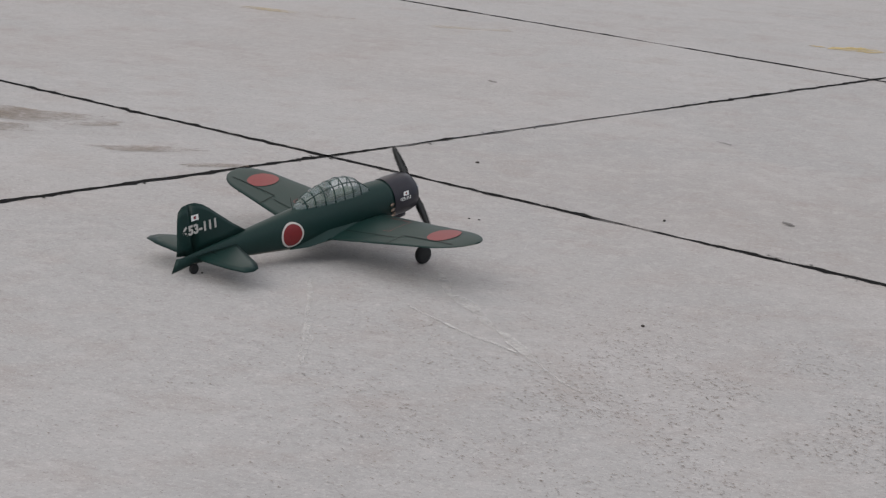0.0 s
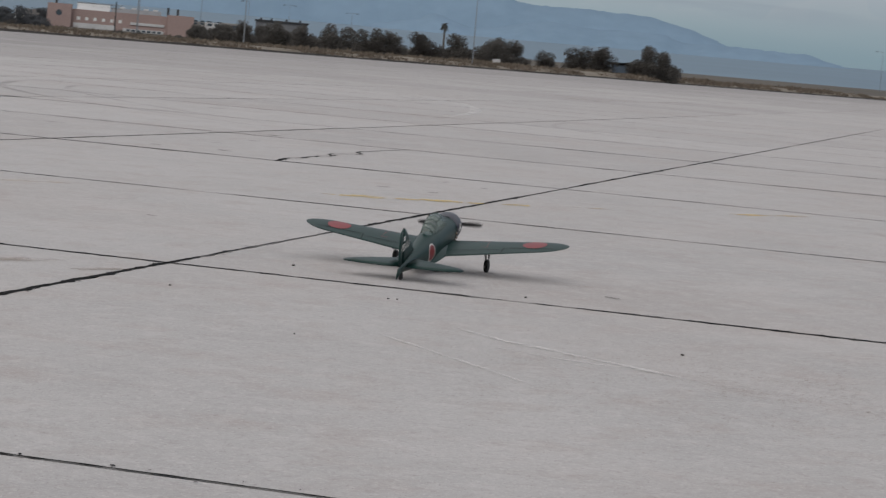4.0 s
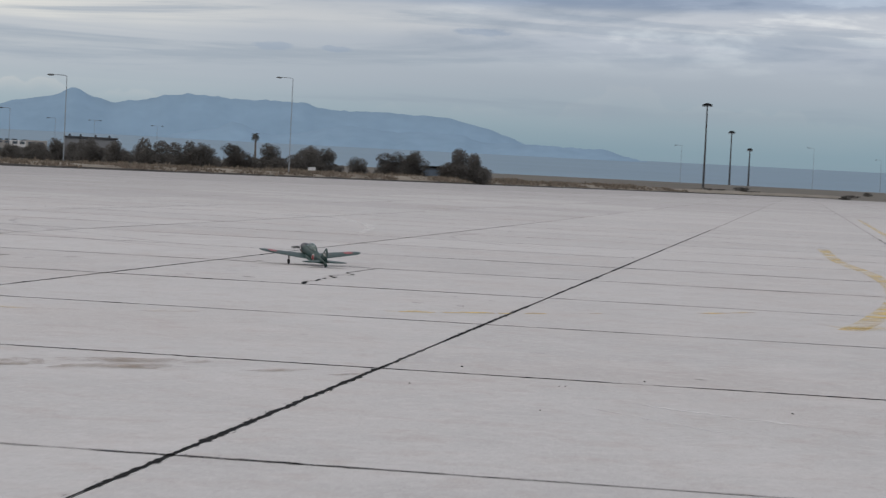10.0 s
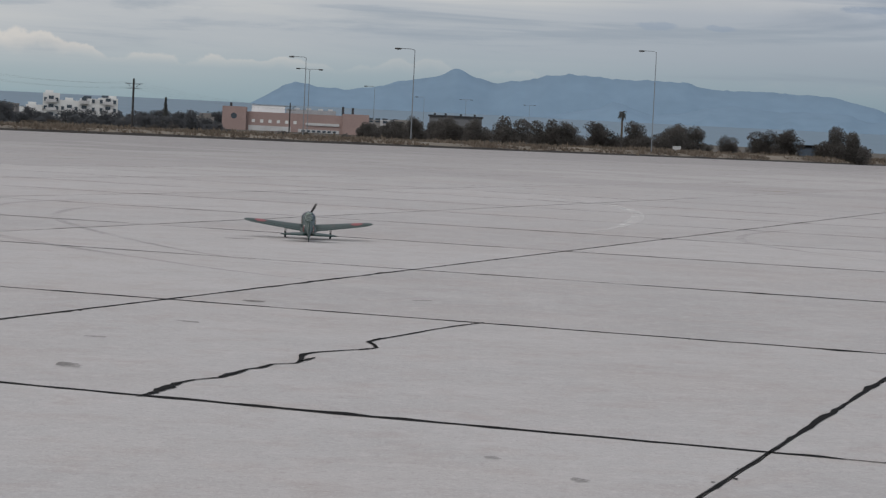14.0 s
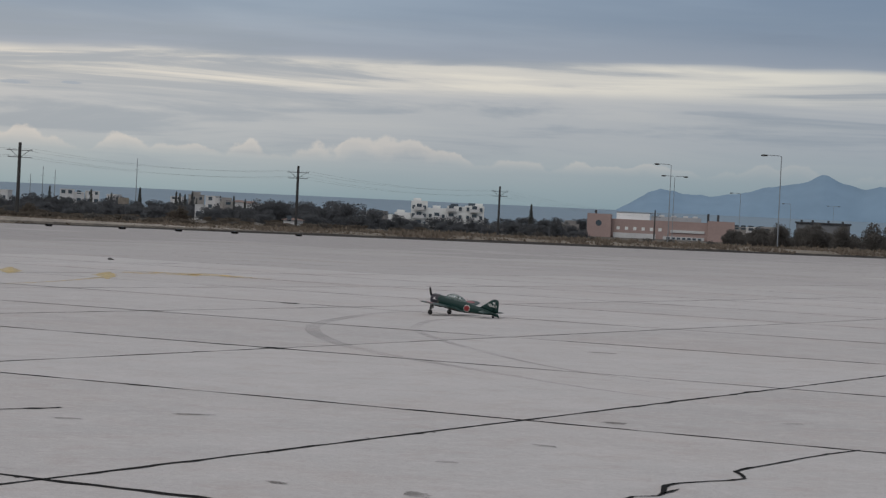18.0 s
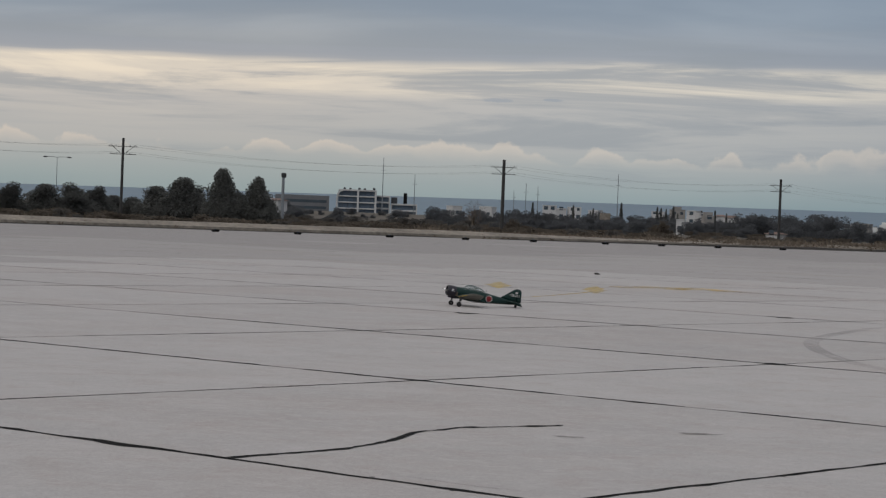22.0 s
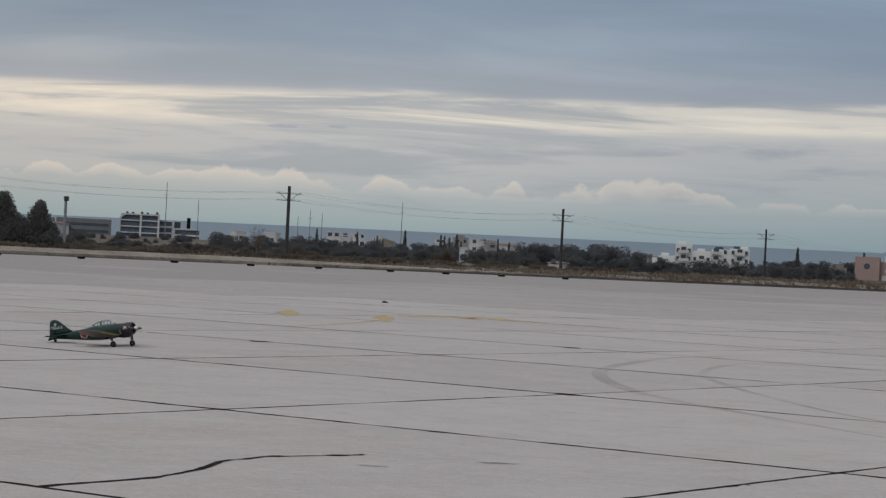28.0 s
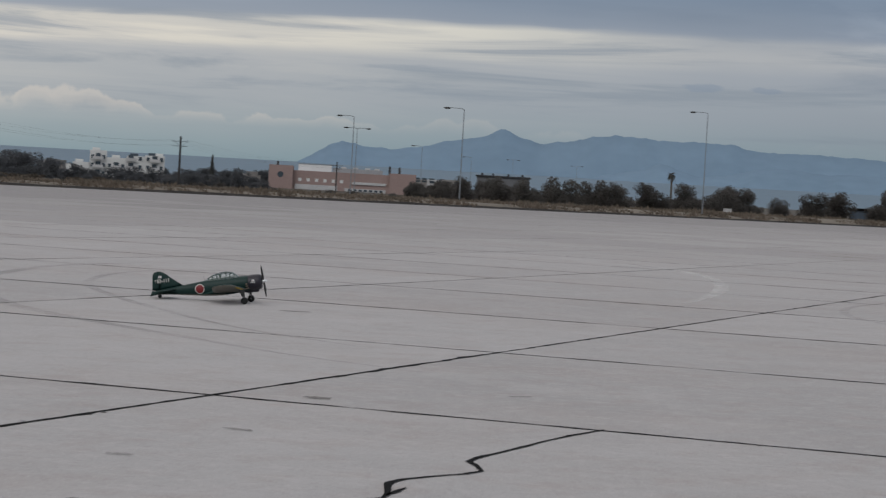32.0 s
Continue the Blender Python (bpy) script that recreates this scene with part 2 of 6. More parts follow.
def worn(m, scale, low, high, stretch=1.0, fine=30.0):
    """Lets a thin coat of paint or rubber wear away in patches."""
    nt = m.node_tree
    b = nt.nodes["Principled BSDF"]
    N, L = nt.nodes.new, nt.links.new
    geo, mp = N("ShaderNodeNewGeometry"), N("ShaderNodeMapping")
    mp.inputs["Scale"].default_value = (1, stretch, 1)
    L(geo.outputs["Position"], mp.inputs[0])
    n, f = N("ShaderNodeTexNoise"), N("ShaderNodeTexNoise")
    n.inputs["Scale"].default_value, n.inputs["Detail"].default_value = scale, 6
    f.inputs["Scale"].default_value, f.inputs["Detail"].default_value = fine, 3
    L(mp.outputs[0], n.inputs["Vector"])
    L(mp.outputs[0], f.inputs["Vector"])
    a = N("ShaderNodeMath")
    a.operation = "MULTIPLY_ADD"
    L(f.outputs["Fac"], a.inputs[0])
    a.inputs[1].default_value = 0.4
    L(n.outputs["Fac"], a.inputs[2])
    r = N("ShaderNodeMapRange")
    r.inputs["From Min"].default_value, r.inputs["From Max"].default_value = low, high
    L(a.outputs[0], r.inputs["Value"])
    L(r.outputs[0], b.inputs["Alpha"])
    return m


def leafy(m, share=0.5):
    """Lets light through thin leaves."""
    nt = m.node_tree
    b = nt.nodes["Principled BSDF"]
    out = [n for n in nt.nodes if n.type == "OUTPUT_MATERIAL"][0]
    tr, mx = nt.nodes.new("ShaderNodeBsdfTranslucent"), nt.nodes.new("ShaderNodeMixShader")
    mx.inputs[0].default_value = share
    nt.links.new(b.inputs["Base Color"].links[0].from_socket, tr.inputs["Color"])
    nt.links.new(b.outputs[0], mx.inputs[1])
    nt.links.new(tr.outputs[0], mx.inputs[2])
    nt.links.new(mx.outputs[0], out.inputs["Surface"])
    return m


def glass_material(name, tint, rough=0.05):
    m = bpy.data.materials.new(name)
    m.use_nodes = True
    b = m.node_tree.nodes["Principled BSDF"]
    b.inputs["Base Color"].default_value = (*tint, 1)
    b.inputs["Roughness"].default_value = rough
    b.inputs["Transmission Weight"].default_value = 0.85
    b.inputs["IOR"].default_value = 1.1
    b.inputs["Specular IOR Level"].default_value = 0.7
    return m


def concrete_material(name, tone=1.0):
    m = material(name, (0.38 * tone, 0.367 * tone, 0.362 * tone), 0.95, vary=0.06, scale=0.9, fine=45.0, bump=0.35, spec=0.08, per_object=0.5)
    nt = m.node_tree
    b = nt.nodes["Principled BSDF"]
    N, L = nt.nodes.new, nt.links.new
    geo = N("ShaderNodeNewGeometry")
    # broad pale and brownish patches, mottling, white specks and fine dark grit
    prev = b.inputs["Base Color"].links[0].from_socket
    for scale, lo, hi, col, amount, detail in ((0.22, 0.48, 0.7, (0.345, 0.305, 0.285), 0.5, 9), (0.8, 0.5, 0.72, (0.44, 0.42, 0.415), 0.55, 9), (2.3, 0.5, 0.7, (0.335, 0.29, 0.268), 0.48, 9),
                                               (7.0, 0.5, 0.66, (0.48, 0.455, 0.45), 0.4, 7), (19.0, 0.52, 0.66, (0.27, 0.245, 0.235), 0.3, 6), (42.0, 0.55, 0.66, (0.56, 0.53, 0.52), 0.4, 4),
                                               (75.0, 0.6, 0.68, (0.15, 0.13, 0.12), 0.45, 3), (130.0, 0.57, 0.68, (0.6, 0.58, 0.57), 0.35, 2)):
        n, r, x = N("ShaderNodeTexNoise"), N("ShaderNodeMapRange"), N("ShaderNodeMix")
        n.inputs["Scale"].default_value, n.inputs["Detail"].default_value = scale, detail
        n.inputs["Roughness"].default_value = 0.62
        L(geo.outputs["Position"], n.inputs["Vector"])
        r.inputs["From Min"].default_value, r.inputs["From Max"].default_value, r.inputs["To Max"].default_value = lo, hi, amount
        L(n.outputs["Fac"], r.inputs["Value"])
        x.data_type = "RGBA"
        L(r.outputs[0], x.inputs[0])
        L(prev, x.inputs[6])
        x.inputs[7].default_value = (*[c * tone for c in col], 1)
        prev = x.outputs[2]
    L(prev, b.inputs["Base Color"])
    return m


MAT = {
    "concrete": concrete_material("apron_concrete"),
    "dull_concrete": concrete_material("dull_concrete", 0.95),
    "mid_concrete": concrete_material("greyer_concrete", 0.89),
    "darker_concrete": concrete_material("darker_grey_concrete", 0.83),
    "old_concrete": concrete_material("darkest_grey_concrete", 0.765),
    "tar": material("joint_sealant", (0.009, 0.0087, 0.0087), 0.95, vary=0.2, scale=3, fine=40, bump=0.4, spec=0.08),
    "yellow": worn(material("yellow_paint", (0.6, 0.43, 0.12), 0.85, vary=0.1), 1.6, 0.6, 1.0),
    "yellow_dash": worn(material("bright_yellow_paint", (0.56, 0.42, 0.14), 0.85, vary=0.1), 3.5, 0.45, 1.0, fine=30),
    "yellow_faint": worn(material("faded_yellow_paint", (0.55, 0.43, 0.2), 0.85, vary=0.1), 1.6, 0.66, 1.25),
    "rubber_mark": worn(material("tyre_rubber_mark", (0.272, 0.262, 0.258), 0.85, vary=0.05), 0.4, 0.5, 1.9, fine=9),
    "scratch": worn(material("pale_scratched_concrete", (0.62, 0.6, 0.58), 0.9, vary=0.1), 6.0, 0.5, 1.1, fine=40),
    "white_mark": worn(material("white_scuff", (0.75, 0.74, 0.72), 0.85, vary=0.1), 1.5, 0.6, 1.0),
    "stain": worn(material("oil_stain", (0.13, 0.12, 0.11), 0.8, vary=0.1), 3.0, 0.45, 0.95),
    "pit": material("dark_surface_pit", (0.235, 0.198, 0.17), 0.95, vary=0.15, island=0.6),
    "brown_stain": worn(material("rust_brown_stain", (0.25, 0.19, 0.14), 0.9, vary=0.1), 2.6, 0.55, 1.15, fine=22),
    "pebble": material("dark_pebble", (0.05, 0.045, 0.04), 0.8, vary=0.3, per_object=0.5),
    "green": material("dark_green_paint", (0.007, 0.0275, 0.0238), 0.44, vary=0.08, scale=6, fine=90, spec=0.27, object_space=True),
    "underside": material("pale_grey_green_paint", (0.16, 0.155, 0.13), 0.55, vary=0.05, scale=6, fine=90, object_space=True),
    "red": material("red_paint", (0.175, 0.012, 0.014), 0.42, vary=0.08, spec=0.45, object_space=True),
    "white": material("white_paint", (0.78, 0.78, 0.76), 0.5, vary=0.04, object_space=True),
    "yellow_band": material("yellow_leading_edge_paint", (0.6, 0.42, 0.05), 0.5, vary=0.05, object_space=True),
    "cowl": material("black_violet_cowl_paint", (0.02, 0.018, 0.026), 0.38, vary=0.1, object_space=True),
    "seam": material("dark_panel_gap", (0.008, 0.014, 0.012), 0.8, vary=0.1, object_space=True),
    "canopy": glass_material("canopy_glass", (0.78, 0.84, 0.84)),
    "silver": material("bright_silver_paint", (0.82, 0.82, 0.82), 0.25, 0.3, vary=0.03, object_space=True),
    "ring": material("weathered_white_ring_paint", (0.5, 0.48, 0.45), 0.6, vary=0.1, object_space=True),
    "metal": material("brushed_aluminium", (0.62, 0.62, 0.62), 0.32, 1.0, vary=0.08, object_space=True),
    "exhaust": material("heat_browned_exhaust_steel", (0.22, 0.165, 0.13), 0.5, 0.6, vary=0.15, object_space=True),
    "dark_metal": material("dark_engine_metal", (0.06, 0.06, 0.06), 0.5, 0.7, vary=0.2, object_space=True),
    "tyre": material("black_rubber", (0.018, 0.018, 0.018), 0.8, vary=0.2, object_space=True),
    "prop": material("black_propeller", (0.03, 0.03, 0.03), 0.45, vary=0.1, object_space=True),
    "interior": material("cockpit_green", (0.05, 0.07, 0.05), 0.7, vary=0.2, object_space=True),
    "grass": leafy(material("dry_grass", (0.168, 0.137, 0.107), 0.95, vary=0.2, scale=0.12, fine=2.5, island=0.45)),
    "verge": material("dry_verge_soil", (0.15, 0.128, 0.1), 0.95, vary=0.25, scale=0.05, fine=0.9),
    "field": material("brown_scrub_field", (0.075, 0.064, 0.05), 0.95, vary=0.25, scale=0.03, fine=0.5),
    # near-black: the shade below the verge grass is painted into this earth
    "earth": material("earth_painted_shade", (0.024, 0.02, 0.017), 0.95, vary=0.3, scale=0.3, fine=3),
    "curb": material("pale_kerb_concrete", (0.2, 0.175, 0.145), 0.9, vary=0.3, scale=0.35, fine=3),
    "leaf": leafy(material("dark_olive_leaves", (0.115, 0.108, 0.1), 0.95, vary=0.1, scale=0.6, fine=3, island=0.15, spec=0.1)),
    "leaf_blue": leafy(material("pine_needles", (0.115, 0.117, 0.11), 0.95, vary=0.1, scale=0.6, fine=3, island=0.15, spec=0.1)),
    # far trees: distance haze put into the leaf colour as a blue-grey tint
    "far_leaf": leafy(material("far_leaves_painted_haze", (0.108, 0.112, 0.118), 0.95, vary=0.08, scale=0.3, fine=1.5, island=0.15, spec=0.05)),
    "scrub": leafy(material("brown_scrub", (0.115, 0.098, 0.08), 0.95, vary=0.15, scale=0.6, fine=3, island=0.25, spec=0.1)),
    "twig": material("bare_twigs", (0.11, 0.085, 0.07), 0.9, vary=0.3, island=0.5),
    "bark": material("grey_brown_bark", (0.1, 0.08, 0.06), 0.9, vary=0.3, scale=2, fine=12),
    "sea": material("grey_blue_sea", (0.11, 0.165, 0.213), 0.7, vary=0.06, scale=0.004, fine=0.05),
    # the ridge's pale blue has the distance haze painted in
    "ridge": material("ridge_painted_haze", (0.178, 0.252, 0.328), 1.0, vary=0.05, scale=0.004, fine=0.03, spec=0.0),
    "house_white": material("whitewashed_wall", (0.47, 0.465, 0.46), 0.85, vary=0.1, scale=0.3, fine=3, per_object=0.4),
    "house_tan": material("weathered_beige_wall", (0.25, 0.235, 0.22), 0.85, vary=0.12, scale=0.3, fine=3, per_object=0.5),
    "house_dark": material("dark_grey_panel_wall", (0.14, 0.143, 0.15), 0.85, vary=0.1, scale=0.3, fine=3),
    "house_grey": material("grey_render_wall", (0.3, 0.31, 0.32), 0.85, vary=0.08, scale=0.3, fine=3),
    "pink": material("pink_render_wall", (0.3, 0.218, 0.198), 0.85, vary=0.06, scale=0.2, fine=2),
    "roof": material("terracotta_tiles", (0.17, 0.115, 0.095), 0.85, vary=0.15, scale=0.5, fine=4, per_object=0.4),
    "pane": material("dark_window_pane", (0.06, 0.075, 0.09), 0.15, vary=0.1, scale=0.3, fine=2),
    "blue_pane": material("blue_grey_glazing", (0.085, 0.11, 0.145), 0.2, vary=0.15, scale=0.3, fine=2),
    "frame": material("light_window_frame", (0.6, 0.6, 0.58), 0.6, vary=0.05),
    "pole": material("weathered_dark_pole", (0.036, 0.034, 0.033), 0.8, vary=0.2, scale=1, fine=8),
    "steel": material("galvanised_steel", (0.2, 0.215, 0.23), 0.65, 0.2, vary=0.1, scale=1, fine=9),
    "wire": material("overhead_wire", (0.09, 0.09, 0.09), 0.6, vary=0.1),
    "car_paint": material("white_car_paint", (0.75, 0.75, 0.75), 0.3, vary=0.03, coat=0.5),
    "slate": material("dark_grey_roofing", (0.05, 0.052, 0.056), 0.9, vary=0.15, scale=0.4, fine=3),
    "lamp_box": material("black_light_box", (0.01, 0.01, 0.01), 0.9, vary=0.2, spec=0.05),
}


# ---- mesh helpers ----
def mesh_of(name, bm, mat, smooth=False):
    me = bpy.data.meshes.new(name)
    bm.to_mesh(me)
    bm.free()
    for m in (mat if isinstance(mat, (list, tuple)) else [mat]):
        me.materials.append(MAT[m])
    if smooth:
        me.shade_smooth()
    return me


def part(name, bm, mat, parent=None, label="", smooth=False):
    ob = new(name, mesh_of(name, bm, mat, smooth))
    if parent is not None:
        ob.parent = parent
    return tagged(ob, label)


def share(name, me, parent, m):
    ob = new(name, me)
    ob.parent = parent
    ob.matrix_basis = m
    return ob


def thing(name, m, label, category, group="", kind=""):
    ob = new(name)
    ob.empty_display_size = 0.2
    ob.matrix_basis = m
    return tagged(ob, label, category, group, kind)


def box(bm, x0, y0, z0, x1, y1, z1, bevel=0.0):
    vs = [bm.verts.new((x, y, z)) for z in (z0, z1) for x, y in ((x0, y0), (x1, y0), (x1, y1), (x0, y1))]
    fs = [bm.faces.new([vs[i] for i in f]) for f in ((3, 2, 1, 0), (4, 5, 6, 7), (0, 1, 5, 4), (1, 2, 6, 5), (2, 3, 7, 6), (3, 0, 4, 7))]
    if bevel:
        bmesh.ops.bevel(bm, geom=list({e for f in fs for e in f.edges}), offset=bevel, segments=2, affect="EDGES")
    return bm


def tube(bm, a, b, r0, r1, n=8, cap=True):
    a, b = Vector(a), Vector(b)
    q = (b - a).to_track_quat("Z", "Y").to_matrix()
    rings = []
    for p, r in ((a, r0), (b, r1)):
        rings.append([bm.verts.new(p + q @ Vector((r * math.cos(2 * math.pi * k / n), r * math.sin(2 * math.pi * k / n), 0))) for k in range(n)])
    for k in range(n):
        bm.faces.new((rings[0][k], rings[0][(k + 1) % n], rings[1][(k + 1) % n], rings[1][k]))
    if cap:
        bm.faces.new(rings[0][::-1])
        bm.faces.new(rings[1])
    return bm


def loft(bm, rings, close=True, cap0=True, cap1=True):
    vs = [[bm.verts.new(p) for p in r] for r in rings]
    for a, b in zip(vs, vs[1:]):
        n = len(a)
        for k in range(n if close else n - 1):
            bm.faces.new((a[k], a[(k + 1) % n], b[(k + 1) % n], b[k]))
    if close and cap0:
        bm.faces.new(vs[0][::-1])
    if close and cap1:
        bm.faces.new(vs[-1])
    return bm


def ball(bm, c, r, seg=10, rings=7, sq=(1, 1, 1)):
    bmesh.ops.create_uvsphere(bm, u_segments=seg, v_segments=rings, radius=r,
                              matrix=Matrix.Translation(c) @ Matrix.Diagonal((*sq, 1)))
    return bm


def lathe(bm, profile, axis_m, n=16):
    """profile: (radius, along); spun round the local z axis of axis_m."""
    rings = [[axis_m @ Vector((r * math.cos(2 * math.pi * k / n), r * math.sin(2 * math.pi * k / n), h)) for k in range(n)] for r, h in profile]
    return loft(bm, rings)


# ---- plan of the airfield ----
JOINT_O, SLAB = Vector((-2.069, -1.721)), 6.05
JOINT_U = Vector((math.cos(1.2721), math.sin(1.2721)))
JOINT_V = Vector((math.sin(1.2721), -math.cos(1.2721)))
EDGE_O, EDGE_D = Vector((-82.0, 150.0)), Vector((0.51, 0.86)).normalized()
EDGE_N = Vector((-EDGE_D.y, EDGE_D.x))


def beyond(x, y):
    """Metres past the edge of the apron (negative on the apron)."""
    return (Vector((x, y)) - EDGE_O).dot(EDGE_N)


def spot(az, d):
    return math.sin(radians(az)) * d, math.cos(radians(az)) * d


def edge_spot(az, s):
    """The place s metres past the apron's edge in the direction az degrees from +y."""
    way = Vector(spot(az, 1.0))
    d = (EDGE_O.dot(EDGE_N) + s) / way.dot(EDGE_N)
    return way.x * d, way.y * d


def facing(az, d, z=0.0):
    """A pose at az, d whose +y side looks back at the camera's ground."""
    x, y = spot(az, d)
    return pose(x, y, z, 0, 0, 180 - az)


def rise(d):
    """Height of the land d metres out, past the far edge of the field."""
    return 3.0 * max(0.0, min(1.0, (d - 660) / 160))


# ---- ground, apron, sea, hills ----
def bank(k):
    """How much the verge rises above its southern height, k metres along the edge."""
    return 1.0 + 1.2 * min(1.0, max(0.0, (k - 10) / 90)) + 1.0 * min(1.0, max(0.0, (k - 130) / 80))


def build_ground():
    xs = [-1500, -1100, -800, -600, -450, -350, -270, -210, -160, -120, -90, -60, -30, 0, 30, 60, 100, 150, 210, 280, 360, 460, 600, 800, 1100, 1500]
    ys = [-1500, -900, -500, -250, -100, -40, 0, 40, 80, 120, 150, 180, 210, 240, 270, 300, 340, 380, 430, 500, 580, 660, 750, 850, 960, 1080]
    bm = bmesh.new()
    grid = []
    for y in ys:
        row = []
        for x in xs:
            s = beyond(x, y)
            z = -0.3 if s < 12 else -0.05 + 0.25 * noise.noise((x * 0.02, y * 0.02, 0))
            z += 3.0 * max(0.0, min(1.0, (math.hypot(x, y) - 660) / 160)) if y > 300 else 0.0
            row.append(bm.verts.new((x, y, z)))
        grid.append(row)
    for a, b in zip(grid, grid[1:]):
        for k in range(len(xs) - 1):
            bm.faces.new((a[k], a[k + 1], b[k + 1], b[k]))
    tagged(part("ground", bm, "field", smooth=True), "brown scrubby ground around the airfield", "ground", kind="structure")
    # verge: a low bank along the edge of the apron
    bm = bmesh.new()
    prof = [(-0.2, -0.28), (0.0, 0.02), (0.5, 0.1), (2.5, 0.28), (6, 0.3), (14, 0.26), (40, 0.12), (90, -0.02), (140, -0.32)]
    rows = []
    for k in range(-60, 121):
        c = EDGE_O + EDGE_D * (k * 5.0)
        rows.append([bm.verts.new((*(c + EDGE_N * s), z * bank(k * 5.0) * (0.85 + 0.5 * noise.noise((k * 0.4, s * 0.2, 3))))) for s, z in prof])
    for a, b in zip(rows, rows[1:]):
        for k in range(len(prof) - 1):
            bm.faces.new((a[k], b[k], b[k + 1], a[k + 1]))
    tagged(part("verge", bm, "verge", smooth=True), "low bank of dry soil and weeds along the apron", "verge", kind="structure")
    bm = bmesh.new()
    rnd = random.Random(5)
    for _ in range(20000):
        k, s = rnd.uniform(-230, 420), 0.45 + abs(rnd.gauss(0, 1)) * 3.2 + rnd.choice((0.1, 0.1, 2.0, 8.0, 20.0, 40.0)) * rnd.random()
        c = EDGE_O + EDGE_D * k + EDGE_N * s
        clump = noise.noise((k * 0.09, s * 0.1, 8)) + 0.5 * noise.noise((k * 0.5, s * 0.3, 2))
        h = rnd.uniform(0.08, 0.3) * (1.0 + max(0, clump) * 1.1) * (0.45 + 0.62 * bank(k))
        if clump < -0.3:
            continue
        z = 0.02 + 0.24 * min(1, s / 3) * bank(k) * 0.85 * (1 if s < 14 else 0.5)
        for _ in range(4):
            a = rnd.uniform(0, math.pi)
            w = rnd.uniform(0.1, 0.38)
            dx, dy = math.cos(a) * w, math.sin(a) * w
            ox, oy = rnd.uniform(-0.4, 0.4), rnd.uniform(-0.4, 0.4)
            tip = (c.x + ox + rnd.uniform(-0.35, 0.35), c.y + oy + rnd.uniform(-0.35, 0.35), z + h * rnd.uniform(0.5, 1.0))
            bm.faces.new([bm.verts.new(p) for p in ((c.x + ox - dx, c.y + oy - dy, z - 0.1), (c.x + ox + dx, c.y + oy + dy, z - 0.1), tip)])
    tagged(part("dry_grass", bm, "grass"), "tufts of dry straw-coloured grass on the verge", "grass", kind="stuff")
    # pale worn bank behind the southern edge, and an earth face with painted shade
    bm = bmesh.new()
    rows = []
    for k in range(-60, 16):
        p = EDGE_O + EDGE_D * (k * 5.0)
        lift = 0.08 * noise.noise((k * 0.5, 2, 2)) - 0.045 * max(0, k - 5)
        rows.append([bm.verts.new((*(p + EDGE_N * s), z + lift * (s > 1))) for s, z in ((0.32, 0.0), (0.36, 0.26), (1.8, 0.58), (2.8, 0.42))])
    for a, b in zip(rows, rows[1:]):
        for k in range(3):
            bm.faces.new((a[k], b[k], b[k + 1], a[k + 1]))
    tagged(part("kerb_bank", bm, "curb"), "pale low concrete bank along the edge of the apron", "kerb", kind="structure")
    # low face along the edge, its shade put in as dark colour
    bm = bmesh.new()
    for k in range(-60, 121):
        a, b = EDGE_O + EDGE_D * (k * 5.0), EDGE_O + EDGE_D * (k * 5.0 + 5.0)
        h = [(0.25 + 0.14 * noise.noise(((k + q) * 0.9, 1, 9))) * (0.3 + 0.7 * min(1.0, max(0.0, (k + q - 6) / 10))) for q in (0, 1)]
        bm.faces.new([bm.verts.new(v) for v in ((*(a - EDGE_N * 0.2), 0.0), (*(b - EDGE_N * 0.2), 0.0), (*(b + EDGE_N * 0.3), h[1]), (*(a + EDGE_N * 0.3), h[0]))][::-1])
    tagged(part("edge_bank", bm, "earth"), "earth face at the edge of the apron, painted dark as shade", "bank", kind="structure")
    # kerb strip and shoulder
    bm = bmesh.new()
    for k in range(-60, 121):
        a, b = EDGE_O + EDGE_D * (k * 5.0), EDGE_O + EDGE_D * (k * 5.0 + 4.96)
        for s0, s1, z in ((-9.0, -0.02, 0.003),):
            bm.faces.new([bm.verts.new((*(p + EDGE_N * s), z)) for p, s in ((a, s0), (b, s0), (b, s1), (a, s1))][::-1])
    tagged(part("apron_shoulder", bm, "old_concrete"), "pale concrete shoulder at the edge of the apron", "pavement", kind="structure")


def hash_unit(i, j):
    v = math.sin(i * 12.9898 + j * 78.233) * 43758.5453
    return v - math.floor(v)


def slab_corner(i, j):
    return JOINT_O + JOINT_U * (SLAB * i) + JOINT_V * (SLAB * j)


